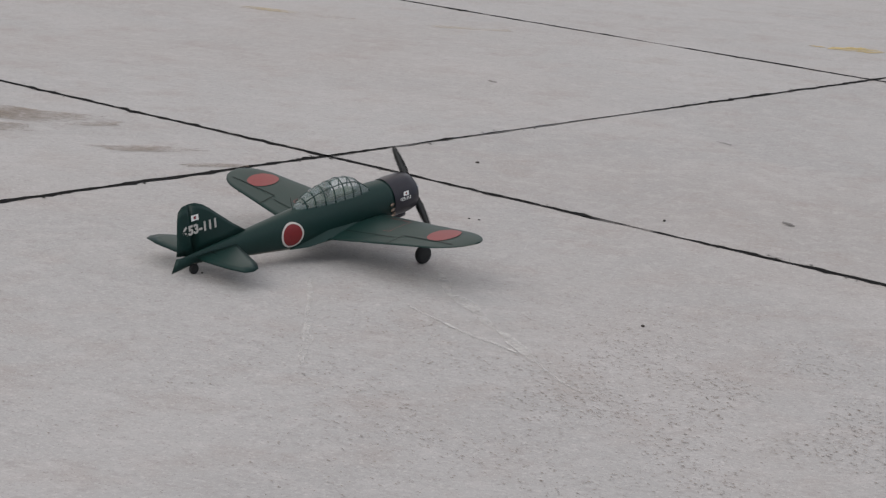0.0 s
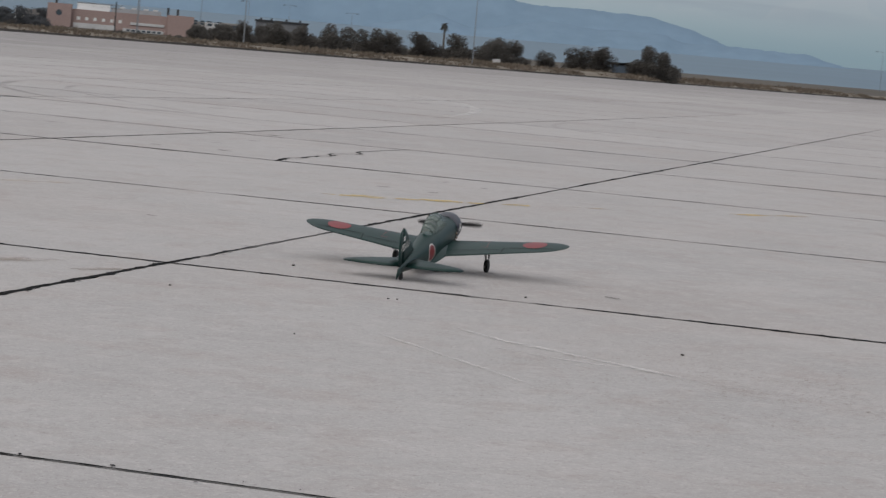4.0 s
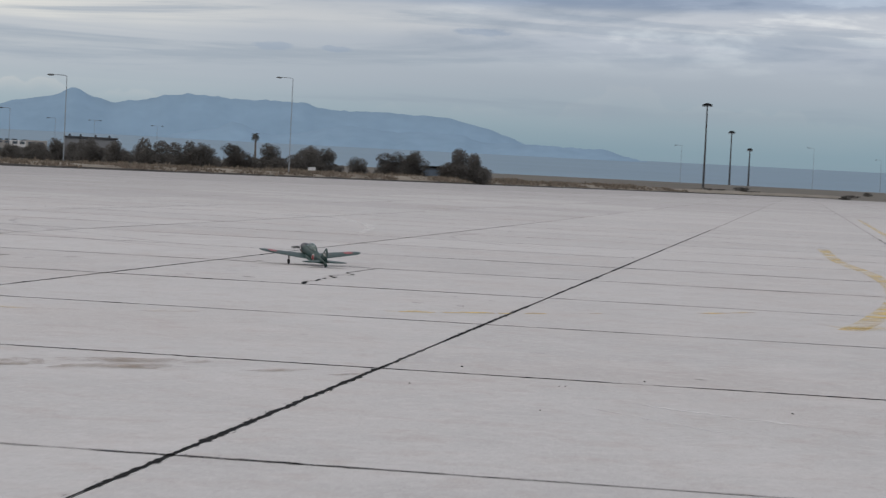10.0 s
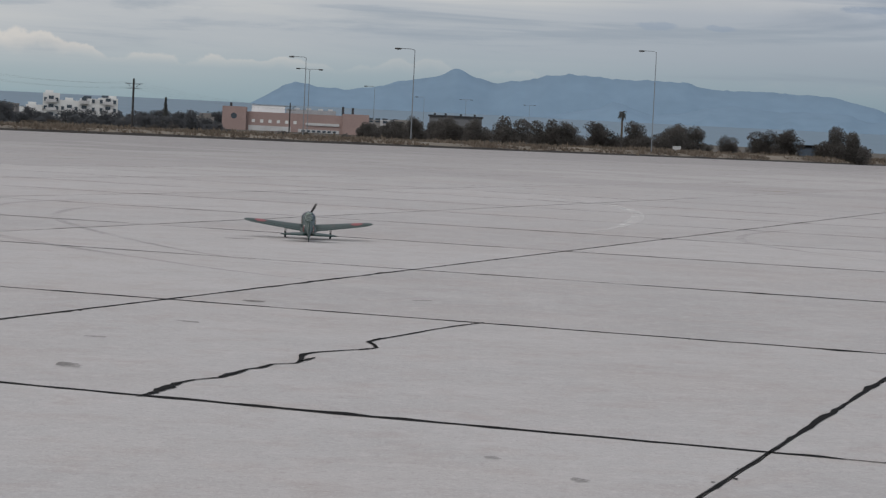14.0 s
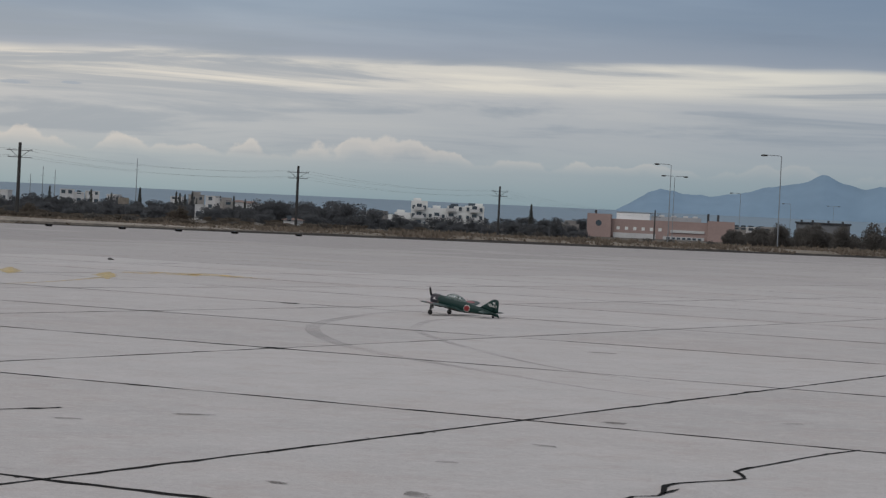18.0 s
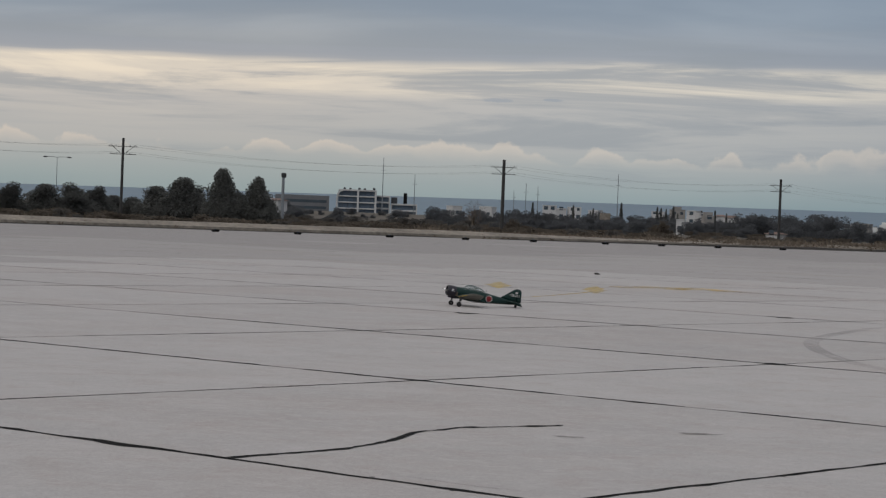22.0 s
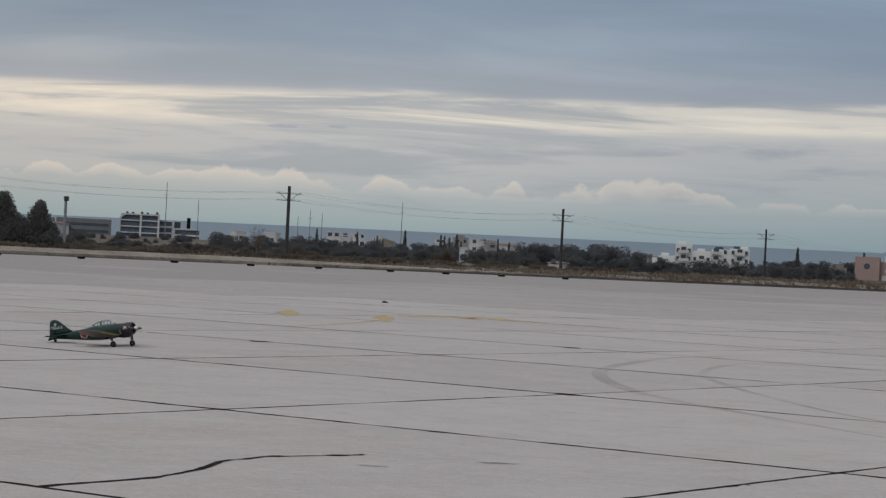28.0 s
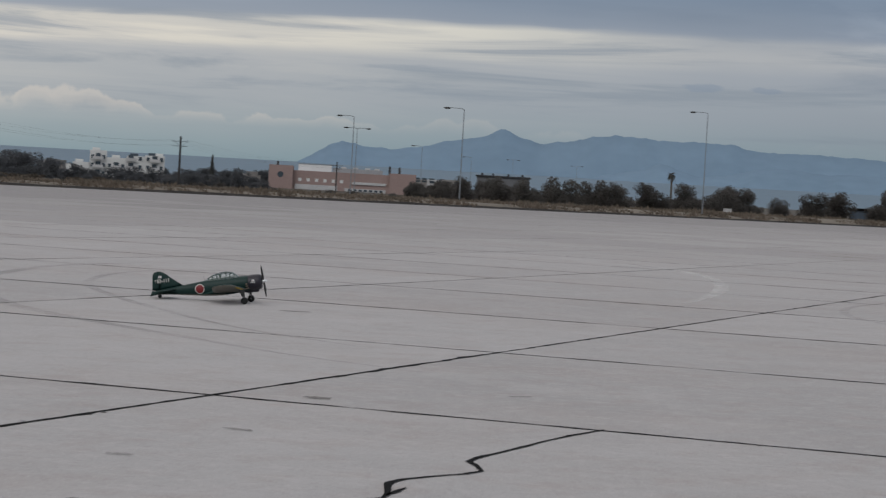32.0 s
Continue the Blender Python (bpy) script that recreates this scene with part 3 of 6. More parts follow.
def build_sealant():
    """Tar beads in the joints, ragged at their edges and slightly proud of the slabs."""
    rnd = random.Random(17)
    vs, fs = [], []

    def bead(fixed, along_i, lo, hi, near):
        step = {0: 3.0, 1: 0.16, 2: 0.06}[near]
        base, prev = rnd.uniform(0.75, 1.1), None
        for k in range(int((hi - lo) / step) + 1):
            q = (lo + k * step) / SLAB
            p = slab_corner(q, fixed) if along_i else slab_corner(fixed, q)
            side = JOINT_V if along_i else JOINT_U
            if beyond(*p) > -3 or beyond(*p) < -545:
                prev = None
                continue
            full = (0.0075 if along_i else 0.0115) if near == 0 else (0.018 if along_i else 0.033) if near == 1 else 0.0205
            full *= 0.88 if near == 1 and (q if along_i else fixed) > 4.5 else 1.0
            wear = 0.32 + 0.68 * min(1, max(0, 1.2 + 2.2 * noise.noise((q * 1.3, fixed * 3.1, 8.0 + along_i))))
            ws = [base * wear * full * (1 + 0.5 * noise.noise((q * 20, fixed * 7.3, 3.0 * along_i + s)) + rnd.uniform(-0.45, 0.6) + (1.1 if rnd.random() < 0.08 else 0)) for s in (1, -1)]
            if near == 0 and noise.noise((q * 0.55, fixed * 2.3, 4.0 + along_i)) < 0.08:
                ws = [w * 0.2 for w in ws]
            if near:
                thin = noise.noise((q * 4.3, fixed * 5.1, 6.0 + along_i)) + 0.5 * noise.noise((q * 13.0, fixed * 2.7, 2.0 + along_i))
                ws = [w * (0.25 if thin < -0.46 else 0.65 if thin < -0.25 else 1.0 if thin < 0.3 else 1.25) for w in ws]
            elif rnd.random() < 0.08:
                ws = [w * 2.2 for w in ws]
            o = side * 0.008 * noise.noise((q * 14, fixed, 5.0))
            a, b = p + o + side * ws[0], p + o - side * ws[1]
            n = len(vs)
            vs.extend(((a.x, a.y, 0.003), (b.x, b.y, 0.003)))
            if prev is not None:
                fs.append((prev, n, n + 1, prev + 1) if along_i else (prev, prev + 1, n + 1, n))
            prev = n
            # crumbs of tar beside the bead
            if near and rnd.random() < (0.35 if near == 2 else 0.12):
                c = p + side * rnd.choice((-1, 1)) * (full + rnd.uniform(0.004, 0.035))
                m, size = len(vs), rnd.uniform(0.003, 0.01) * (1 if near == 2 else 2)
                a = rnd.uniform(0, 6.28)
                vs.extend((c.x + size * math.cos(a + q) * rnd.uniform(0.6, 1.6), c.y + size * math.sin(a + q) * rnd.uniform(0.6, 1.6), 0.0035) for q in (0, 1.57, 3.14, 4.71))
                fs.append((m, m + 1, m + 2, m + 3))
            # slivers torn off along the edge of the bead
            if near == 2 and rnd.random() < 0.07:
                run = JOINT_U if along_i else JOINT_V
                c = p + side * rnd.choice((-1, 1)) * (full + rnd.uniform(0.004, 0.016))
                l, w, m = rnd.uniform(0.02, 0.07), rnd.uniform(0.0015, 0.004), len(vs)
                vs.extend((q.x, q.y, 0.0035) for q in (c - run * l, c - side * w, c + run * l, c + side * w))
                fs.append((m, m + 1, m + 2, m + 3))

    for j in range(-48, 60):
        bead(j, True, -16 * SLAB, -4 * SLAB, 0)
        bead(j, True, -4 * SLAB, 1.6 * SLAB, 2 if -3 < j < 4 else 1 if -7 < j < 6 else 0)
        bead(j, True, 1.6 * SLAB, 11 * SLAB, 1 if -7 < j < 6 else 0)
        bead(j, True, 11 * SLAB, 100 * SLAB, 0)
    for i in range(-16, 100):
        bead(i, False, -48 * SLAB, -7 * SLAB, 0)
        bead(i, False, -7 * SLAB, 6 * SLAB, 2 if -2 < i < 2 else 1 if -5 < i < 12 else 0)
        bead(i, False, 6 * SLAB, 60 * SLAB, 0)
    me = bpy.data.meshes.new("joint_sealant")
    me.from_pydata(vs, [], fs)
    me.update()
    me.materials.append(MAT["tar"])
    tagged(new("joint_sealant", me), "black tar in the joints between the concrete slabs", "sealant", kind="stuff")


def build_apron():
    """Slab i, j spans joints i..i+1 along U and j..j+1 along V."""
    apron = tagged(new("apron"), "wide pale concrete aircraft parking apron of square slabs", "apron", kind="structure")
    build_sealant()
    rnd = random.Random(11)
    kinds = []
    for _ in range(7):
        bm = bmesh.new()
        n, half = 36, SLAB / 2
        gap = 0.013
        loop = []
        for side in range(4):
            for k in range(n):
                t = -half + SLAB * k / n
                fray = gap + 0.005 * rnd.random() + (0.02 * rnd.random() if rnd.random() < 0.1 else 0)
                x, y = (t, -half + fray) if k else (-half + gap, -half + gap)
                for _ in range(side):
                    x, y = -y, x
                loop.append((x, y))
        top = [bm.verts.new((x, y, 0)) for x, y in loop]
        low = [bm.verts.new((x, y, -0.03)) for x, y in loop]
        bm.faces.new(top)
        for k in range(len(top)):
            bm.faces.new((low[k], low[(k + 1) % len(top)], top[(k + 1) % len(top)], top[k]))
        kinds.append(mesh_of("slab", bm, "concrete"))
    rot_u = math.degrees(math.atan2(JOINT_U.y, JOINT_U.x))
    far = []
    for i in range(-16, 100):
        for j in range(-48, 60):
            c = slab_corner(i + 0.5, j + 0.5)
            s = beyond(*c)
            if s > -2 or s < -545:
                continue
            if -28 < c.y < 66 and -27 - 0.12 * max(0, c.y) < c.x < 17 + 0.05 * c.y:
                share("slab", kinds[rnd.randrange(7)], apron, pose(c.x, c.y, 0.0, 0, 0, rot_u + 90 * rnd.randrange(4)))
            else:
                far.append((i, j))
    g = 0.015 / SLAB
    # five tones of slab, darker in steps towards the far edge, mixed by noise
    tiers = ([], [], [], [], [])
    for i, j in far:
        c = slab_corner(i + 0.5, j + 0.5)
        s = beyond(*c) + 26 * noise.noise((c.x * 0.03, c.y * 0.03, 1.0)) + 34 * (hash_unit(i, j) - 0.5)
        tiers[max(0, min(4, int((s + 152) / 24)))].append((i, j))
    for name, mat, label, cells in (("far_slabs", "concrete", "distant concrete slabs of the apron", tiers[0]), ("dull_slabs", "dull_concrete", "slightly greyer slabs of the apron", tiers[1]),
                                    ("grey_slabs", "mid_concrete", "greyer slabs of the apron", tiers[2]), ("worn_slabs", "darker_concrete", "darker grey slabs of the apron", tiers[3]),
                                    ("old_slabs", "old_concrete", "darkest slabs near the edge of the apron", tiers[4])):
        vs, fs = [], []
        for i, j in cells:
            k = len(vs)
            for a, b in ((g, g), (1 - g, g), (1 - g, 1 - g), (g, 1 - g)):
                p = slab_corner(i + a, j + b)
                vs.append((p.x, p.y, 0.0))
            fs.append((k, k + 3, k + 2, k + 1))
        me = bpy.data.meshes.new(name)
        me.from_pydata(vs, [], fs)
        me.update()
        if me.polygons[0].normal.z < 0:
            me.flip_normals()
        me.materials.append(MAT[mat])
        ob = new(name, me)
        ob.parent = apron
        tagged(ob, label, kind="stuff")


def strip(name, pts, width, mat, label, category, z=0.004, taper=0.3, jitter=0.0, seed=0, kind="", group=""):
    """A thin band along a line of points on the apron."""
    rnd = random.Random(seed)
    fine = []
    P = [Vector(p) for p in pts]
    for a, b, c, d in zip([P[0]] + P[:-2], P[:-1], P[1:], P[2:] + [P[-1]]):
        steps = max(2, int((c - b).length / 0.12)) if jitter else max(2, int((c - b).length / 0.5))
        for k in range(steps):
            t = k / steps
            if jitter:
                fine.append(b.lerp(c, t))
            else:
                fine.append(0.5 * ((2 * b) + (c - a) * t + (2 * a - 5 * b + 4 * c - d) * t * t + (3 * b - a - 3 * c + d) * t ** 3))
    fine.append(P[-1])
    bm = bmesh.new()
    prev, n = None, len(fine)
    for k, p in enumerate(fine):
        d = (fine[min(k + 1, n - 1)] - fine[max(k - 1, 0)]).normalized()
        side = Vector((-d.y, d.x))
        w = width / 2 * (taper + (1 - taper) * min(1, 4 * min(k, n - 1 - k) / n)) if taper < 1 else width / 2
        w *= (1 + (rnd.uniform(-0.55, 0.7) + 0.7 * noise.noise((k * 0.21, seed, 0)) if jitter else 0))
        o = side * rnd.uniform(-jitter, jitter)
        pair = [bm.verts.new((*(p + o + side * w), z)), bm.verts.new((*(p + o - side * w), z))]
        if prev:
            bm.faces.new((prev[1], pair[1], pair[0], prev[0]))
        prev = pair
    return tagged(part(name, bm, mat), label, category, group, kind)


def ragged(name, pts, mat, label, category, seed, z=0.0045, step=0.05, group=""):
    """A torn band along points (x, y, width)."""
    rnd = random.Random(seed)
    bm = bmesh.new()
    fine = []
    for a, b in zip(pts, pts[1:]):
        n = max(1, int(math.hypot(b[0] - a[0], b[1] - a[1]) / step))
        fine += [[p + (q - p) * k / n for p, q in zip(a, b)] for k in range(n)]
    fine.append(list(pts[-1]))
    prev = None
    for k, (x, y, w) in enumerate(fine):
        p, q = fine[max(0, k - 1)], fine[min(len(fine) - 1, k + 1)]
        d = Vector((q[0] - p[0], q[1] - p[1])).normalized()
        side, c = Vector((-d.y, d.x)), Vector((x, y))
        pair = [bm.verts.new((*(c + side * e * w * (0.5 + 0.28 * noise.noise((k * 0.6, seed, e)) + rnd.uniform(-0.13, 0.13))), z)) for e in (1, -1)]
        if prev:
            bm.faces.new((prev[1], pair[1], pair[0], prev[0]))
        prev = pair
    return tagged(part(name, bm, mat), label, category, group)


def blot(name, x, y, w, h, turn, mat, label, category, seed, z=0.005):
    rnd = random.Random(seed)
    bm = bmesh.new()
    vs = []
    for k in range(22):
        a = 2 * math.pi * k / 22
        r = 1 + rnd.uniform(-0.25, 0.25)
        vs.append(bm.verts.new((w / 2 * r * math.cos(a), h / 2 * r * math.sin(a), 0)))
    bm.faces.new(vs)
    ob = part(name, bm, mat)
    ob.matrix_basis = pose(x, y, z, 0, 0, turn)
    return tagged(ob, label, category)


PIT_DIR, PIT_AT = -0.3, (1.15, -5.2)


def build_marks():
    crack = "jagged black crack sealed with tar across a concrete slab"
    ragged("crack", [(x - 0.04, y + 0.06, 0.85 * w) for x, y, w in (
        (-1.65, 10.70, 0.02), (-1.6, 10.84, 0.05), (-1.58, 11.0, 0.065), (-1.56, 11.19, 0.09), (-1.53, 11.43, 0.045), (-1.47, 11.61, 0.03), (-1.35, 11.78, 0.03), (-1.32, 11.96, 0.07), (-1.28, 12.12, 0.05),
        (-1.25, 12.31, 0.03), (-1.19, 12.41, 0.045), (-1.16, 12.54, 0.045), (-1.14, 12.66, 0.03), (-1.0, 12.8, 0.025), (-0.99, 12.97, 0.035), (-1.01, 13.2, 0.04), (-1.01, 13.36, 0.05), (-0.96, 13.52, 0.04),
        (-0.79, 13.75, 0.03), (-0.66, 13.9, 0.035), (-0.58, 14.06, 0.03), (-0.61, 14.27, 0.04), (-0.66, 14.45, 0.045), (-0.62, 14.66, 0.05), (-0.5, 14.98, 0.025), (-0.38, 15.33, 0.035), (-0.25, 15.72, 0.02),
        (-0.1, 16.12, 0.035), (0.12, 16.6, 0.02))], "tar", crack, "crack", 1)
    ragged("crack", [(-1.04, 12.96, 0.02), (-1.0, 13.1, 0.04), (-0.96, 13.27, 0.01)], "tar", "short side branch of the tarred crack", "crack", 9)
    ragged("crack", [(-6.56, 12.3, 0.07), (-6.48, 12.6, 0.05), (-6.34, 12.99, 0.042), (-6.25, 13.32, 0.052), (-6.25, 13.42, 0.025), (-6.24, 13.72, 0.03), (-6.25, 14.05, 0.052), (-6.35, 14.63, 0.05), (-6.35, 14.75, 0.03),
                     (-6.32, 14.84, 0.015), (-6.29, 14.93, 0.05), (-6.26, 15.2, 0.025), (-6.22, 15.28, 0.1), (-6.14, 15.34, 0.03), (-5.96, 15.63, 0.03), (-5.9, 15.7, 0.085), (-5.83, 15.8, 0.025), (-5.76, 15.92, 0.05)],
           "tar", crack, "crack", 2)
    ragged("tar_smear", [(-5.34, 12.17, 0.015), (-4.83, 12.0, 0.05), (-4.55, 11.97, 0.01)], "rubber_mark", "thin dark smear beside the joint", "smear", 12)
    skid = "curved grey tyre mark on the concrete"
    strip("tyre_mark", [(-6.9, 40.0), (-7.69, 37.0), (-7.78, 34.3), (-7.61, 31.57), (-7.15, 29.35), (-6.28, 26.93), (-5.45, 25.33), (-4.57, 24.11), (-3.49, 22.71), (-2.49, 21.46), (-1.2, 20.3)],
          0.21, "rubber_mark", skid, "tyre mark", taper=0.25)
    strip("tyre_mark", [(-4.6, 39.0), (-6.0, 37.84), (-6.53, 35.08), (-6.27, 31.88), (-5.45, 29.21), (-4.36, 26.62), (-3.26, 24.47), (-2.0, 22.9)], 0.14, "rubber_mark", skid, "tyre mark", taper=0.25)
    strip("tyre_mark", [(5.6, 41.5), (4.4, 38.0), (4.1, 34.6), (4.9, 32.0), (6.3, 29.5)], 0.14, "rubber_mark", skid, "tyre mark", taper=0.25)
    strip("scuff_mark", [(1.4, 58.0), (2.64, 53.56), (3.1, 49.79), (2.94, 44.31), (2.36, 39.45), (1.73, 36.26)], 0.28, "white_mark", "faint white curved scuff on the concrete", "scuff", taper=0.2)
    scratch = "pale scrape across the worn concrete"
    strip("scrape", [(-0.5, -3.85), (-0.3, -4.2), (-0.12, -4.36), (0.02, -4.56), (0.15, -4.7), (0.29, -4.85), (0.46, -5.08), (0.67, -5.28)], 0.045, "scratch", scratch, "scrape",
          jitter=0.008, seed=5, taper=0.3)
    strip("scrape", [(-0.36, -4.5), (-0.02, -4.75), (0.3, -4.92)], 0.03, "scratch", scratch, "scrape", jitter=0.008, seed=6, taper=0.3)
    strip("scrape", [(-0.9, -4.3), (-0.62, -4.9), (-0.3, -5.6)], 0.035, "scratch", scratch, "scrape", jitter=0.01, seed=7, taper=0.2)
    dash = "faded yellow paint dashes of an old guide line"
    for k, (a, b, w, m) in enumerate((((-8.6, 3.7), (-7.3, 3.7), 0.16, "yellow_faint"), ((-5.5, 3.78), (-4.5, 3.82), 0.16, "yellow_faint"), ((-3.96, 3.96), (-3.3, 4.3), 0.15, "yellow_faint"),
                                      ((3.0, 7.7), (3.9, 8.42), 0.14, "yellow"), ((-10.8, 4.3), (-7.2, 3.54), 0.14, "yellow_faint"))):
        strip("yellow_dash", [a, ((a[0] + b[0]) / 2, (a[1] + b[1]) / 2), b], w, m, dash, "road marking", group="yellow dashes", taper=1.0)
    for k, (m, pts) in enumerate((("yellow_dash", ((-1.17, 5.66, 0.03), (-1.1, 5.65, 0.06), (-1.03, 5.65, 0.03))), ("yellow_dash", ((-1.0, 5.6, 0.05), (-0.9, 5.68, 0.22), (-0.77, 5.73, 0.3), (-0.64, 5.77, 0.26), (-0.57, 5.81, 0.05))),
                                  ("yellow_dash", ((-0.5, 5.83, 0.08), (-0.39, 5.85, 0.2), (-0.28, 5.88, 0.1))), ("yellow_dash", ((-0.27, 5.93, 0.06), (-0.18, 5.98, 0.24), (-0.03, 6.02, 0.26), (0.09, 6.07, 0.22), (0.15, 6.1, 0.04))),
                                  ("yellow_dash", ((0.19, 6.03, 0.1), (0.27, 6.1, 0.13), (0.37, 6.19, 0.02))), ("yellow_dash", ((0.54, 6.2, 0.03), (0.64, 6.31, 0.16), (0.73, 6.35, 0.2), (0.8, 6.43, 0.03))),
                                  ("yellow", ((1.16, 6.65, 0.06), (1.25, 6.7, 0.14), (1.33, 6.7, 0.06))), ("yellow", ((1.4, 6.78, 0.08), (1.49, 6.8, 0.18), (1.66, 6.78, 0.05))), ("yellow", ((1.79, 6.87, 0.04), (1.87, 6.88, 0.05))))):
        ragged("yellow_dash", pts, m, "worn yellow paint dash of an old guide line", "road marking", 20 + k, step=0.03, group="yellow dashes")
    strip("yellow_curve", [(15.4, 41.8), (12.4, 31.2), (10.8, 24.3), (9.2, 18.4), (7.26, 12.7), (5.2, 7.67), (4.2, 5.5)], 0.3, "yellow", "curved yellow guide line on the concrete", "road marking", taper=1.0)
    strip("yellow_line", [(41.95, 117.9), (18.22, 42.1), (10.96, 18.6), (7.86, 8.4)], 0.24, "yellow", "long yellow taxi line", "road marking", taper=1.0)
    strip("yellow_box", [(4.2, 5.9), (5.6, 6.1)], 1.25, "yellow_faint", "faded yellow rectangle painted on the concrete", "road marking", taper=1.0)
    patch = "small worn yellow paint patch on the apron"
    ragged("yellow_patch", [(-18.2, 46.6, 0.06), (-18.6, 47.7, 0.3), (-19.0, 48.7, 0.62), (-19.4, 49.7, 0.4), (-20.1, 51.6, 0.05)], "yellow_dash", patch, "road marking", 31, step=0.2)
    ragged("yellow_patch", [(-15.9, 46.4, 0.06), (-16.4, 47.9, 0.28), (-16.8, 49.0, 0.56), (-17.2, 50.1, 0.4), (-17.7, 51.8, 0.05)], "yellow_dash", patch, "road marking", 32, step=0.2)
    ragged("yellow_line", [(-15.9, 40.2, 0.03), (-15.8, 41.6, 0.08), (-15.86, 43.23, 0.09), (-16.12, 45.87, 0.12), (-16.38, 47.51, 0.14)], "yellow_dash", "thin curved yellow line running to a paint patch", "road marking", 33, step=0.3)
    ragged("yellow_line", [(-17.2, 51.7, 0.5), (-16.7, 52.8, 2.0), (-16.0, 53.5, 2.2), (-15.3, 53.3, 1.0), (-14.7, 52.9, 0.9), (-14.0, 53.1, 0.3)], "yellow", "broad faded yellow band on the apron", "road marking", 34, step=0.15)
    strip("yellow_patch", [(9.5, 83.0), (10.9, 84.0)], 1.6, "yellow_faint", "yellow painted patch on the apron", "road marking", taper=1.0)
    bm = bmesh.new()
    ball(bm, (0, 0, 0.025), 0.055, 9, 6, (1.4, 0.7, 0.6))
    ball(bm, (0.075, 0.02, 0.012), 0.03, 8, 5, (1.5, 0.8, 0.5))
    ob = part("stone", bm, "pebble")
    ob.matrix_basis = pose(-22.0, 64.4, 0.0, 0, 0, 20)
    tagged(ob, "dark broken stone lying on the concrete", "stone")
    for k, (x, y, w, h) in enumerate(((-13.55, 33.33, 0.35, 0.3), (-9.82, 38.5, 0.3, 0.35), (-6.49, 24.94, 0.22, 0.34))):
        blot("tar_blot", x, y, w, h, 31 * k, "tar", "lump of black tar beside a joint", "tar", 80 + k, z=0.006)
    stain = "small dark oil stain on the concrete"
    for k, (x, y, w, h) in enumerate(((-0.55, 7.48, 0.18, 0.13), (-0.06, 7.17, 0.13, 0.12), (0.54, 8.61, 0.1, 0.16), (-2.3, 12.1, 0.17, 0.4), (0.17, 9.16, 0.08, 0.14),
                                      (-1.83, 17.65, 0.2, 0.32), (-3.13, 12.21, 0.08, 0.2), (-2.07, 15.4, 0.1, 0.3), (-2.46, 13.9, 0.12, 0.24), (-3.12, 28.0, 0.16, 0.6), (-5.42, 15.12, 0.12, 0.3), (-4.78, 16.05, 0.12, 0.4), (-0.46, 18.66, 0.06, 0.3), (0.55, -1.72, 0.13, 0.06),
                                      (-2.4, 1.6, 0.12, 0.07), (-0.4, 0.4, 0.16, 0.05))):
        blot("oil_stain", x, y, w * 0.85, h * 0.7, 10 * k, "stain", stain, "stain", 40 + k)
    for k, (x, y, w, h) in enumerate(((-4.0, -1.85, 1.3, 0.42), (-4.15, -2.4, 1.0, 0.45), (-2.9, -2.25, 0.6, 0.18), (-2.4, -2.4, 0.35, 0.1), (-4.9, -2.3, 0.7, 0.5))):
        blot("brown_stain", x, y, w, h, 15 + 9 * k, "brown_stain", "rusty brown stain on the concrete", "stain", 60 + k)
    # worn-out grit: small dark pits in the surface of one slab
    rnd = random.Random(71)
    vs, fs = [], []
    while len(fs) < 4200:
        x, y = rnd.gauss(PIT_AT[0], 1.0), rnd.gauss(PIT_AT[1], 0.75)
        if noise.noise((x * 2.5, y * 2.5, 4)) < rnd.uniform(-0.35, 0.3):
            continue
        a, l, w = PIT_DIR + rnd.uniform(-0.35, 0.35), rnd.uniform(0.004, 0.012), rnd.uniform(0.0011, 0.0028)
        u, v = Vector((math.cos(a), math.sin(a))) * l, Vector((-math.sin(a), math.cos(a))) * w
        k = len(vs)
        vs.extend((x + p.x, y + p.y, 0.003) for p in (-u, -v, u, v))
        fs.append((k, k + 1, k + 2, k + 3))
    me = bpy.data.meshes.new("surface_pits")
    me.from_pydata(vs, [], fs)
    me.update()
    me.materials.append(MAT["pit"])
    tagged(new("surface_pits", me), "small dark pits in the worn concrete surface", "pits", kind="stuff")
    for k, (x, y, r) in enumerate(((-0.81, -2.72, 0.008), (-0.76, -2.71, 0.008), (0.0, -2.09, 0.013), (0.57, -4.2, 0.012), (-1.34, -1.3, 0.014), (-1.98, -2.92, 0.01), (-1.3, -4.55, 0.008))):
        bm = bmesh.new()
        r *= 0.68
        ball(bm, (0, 0, r * 0.5), r, 8, 5, (1.3, 0.9, 0.6))
        ob = part("pebble", bm, "pebble")
        ob.matrix_basis = pose(x, y, 0.0, 0, 0, 50 * k)
        tagged(ob, "dark pebble lying on the concrete", "pebble", "pebbles")


def build_sea():
    bm = bmesh.new()
    for x0, x1 in ((-4800, 4800),):
        ys = [(1000, -0.4), (1600, 8.0), (2600, 21.6), (3800, 38.0), (4700, 51.0)]
        rows = [[bm.verts.new((x, y, z)) for x in (-4800, -2400, -1200, 0, 1200, 2400, 4800)] for y, z in ys]
        for a, b in zip(rows, rows[1:]):
            for k in range(6):
                bm.faces.new((a[k], a[k + 1], b[k + 1], b[k]))
    tagged(part("sea", bm, "sea", smooth=True), "flat grey-blue sea behind the town", "sea", kind="structure")


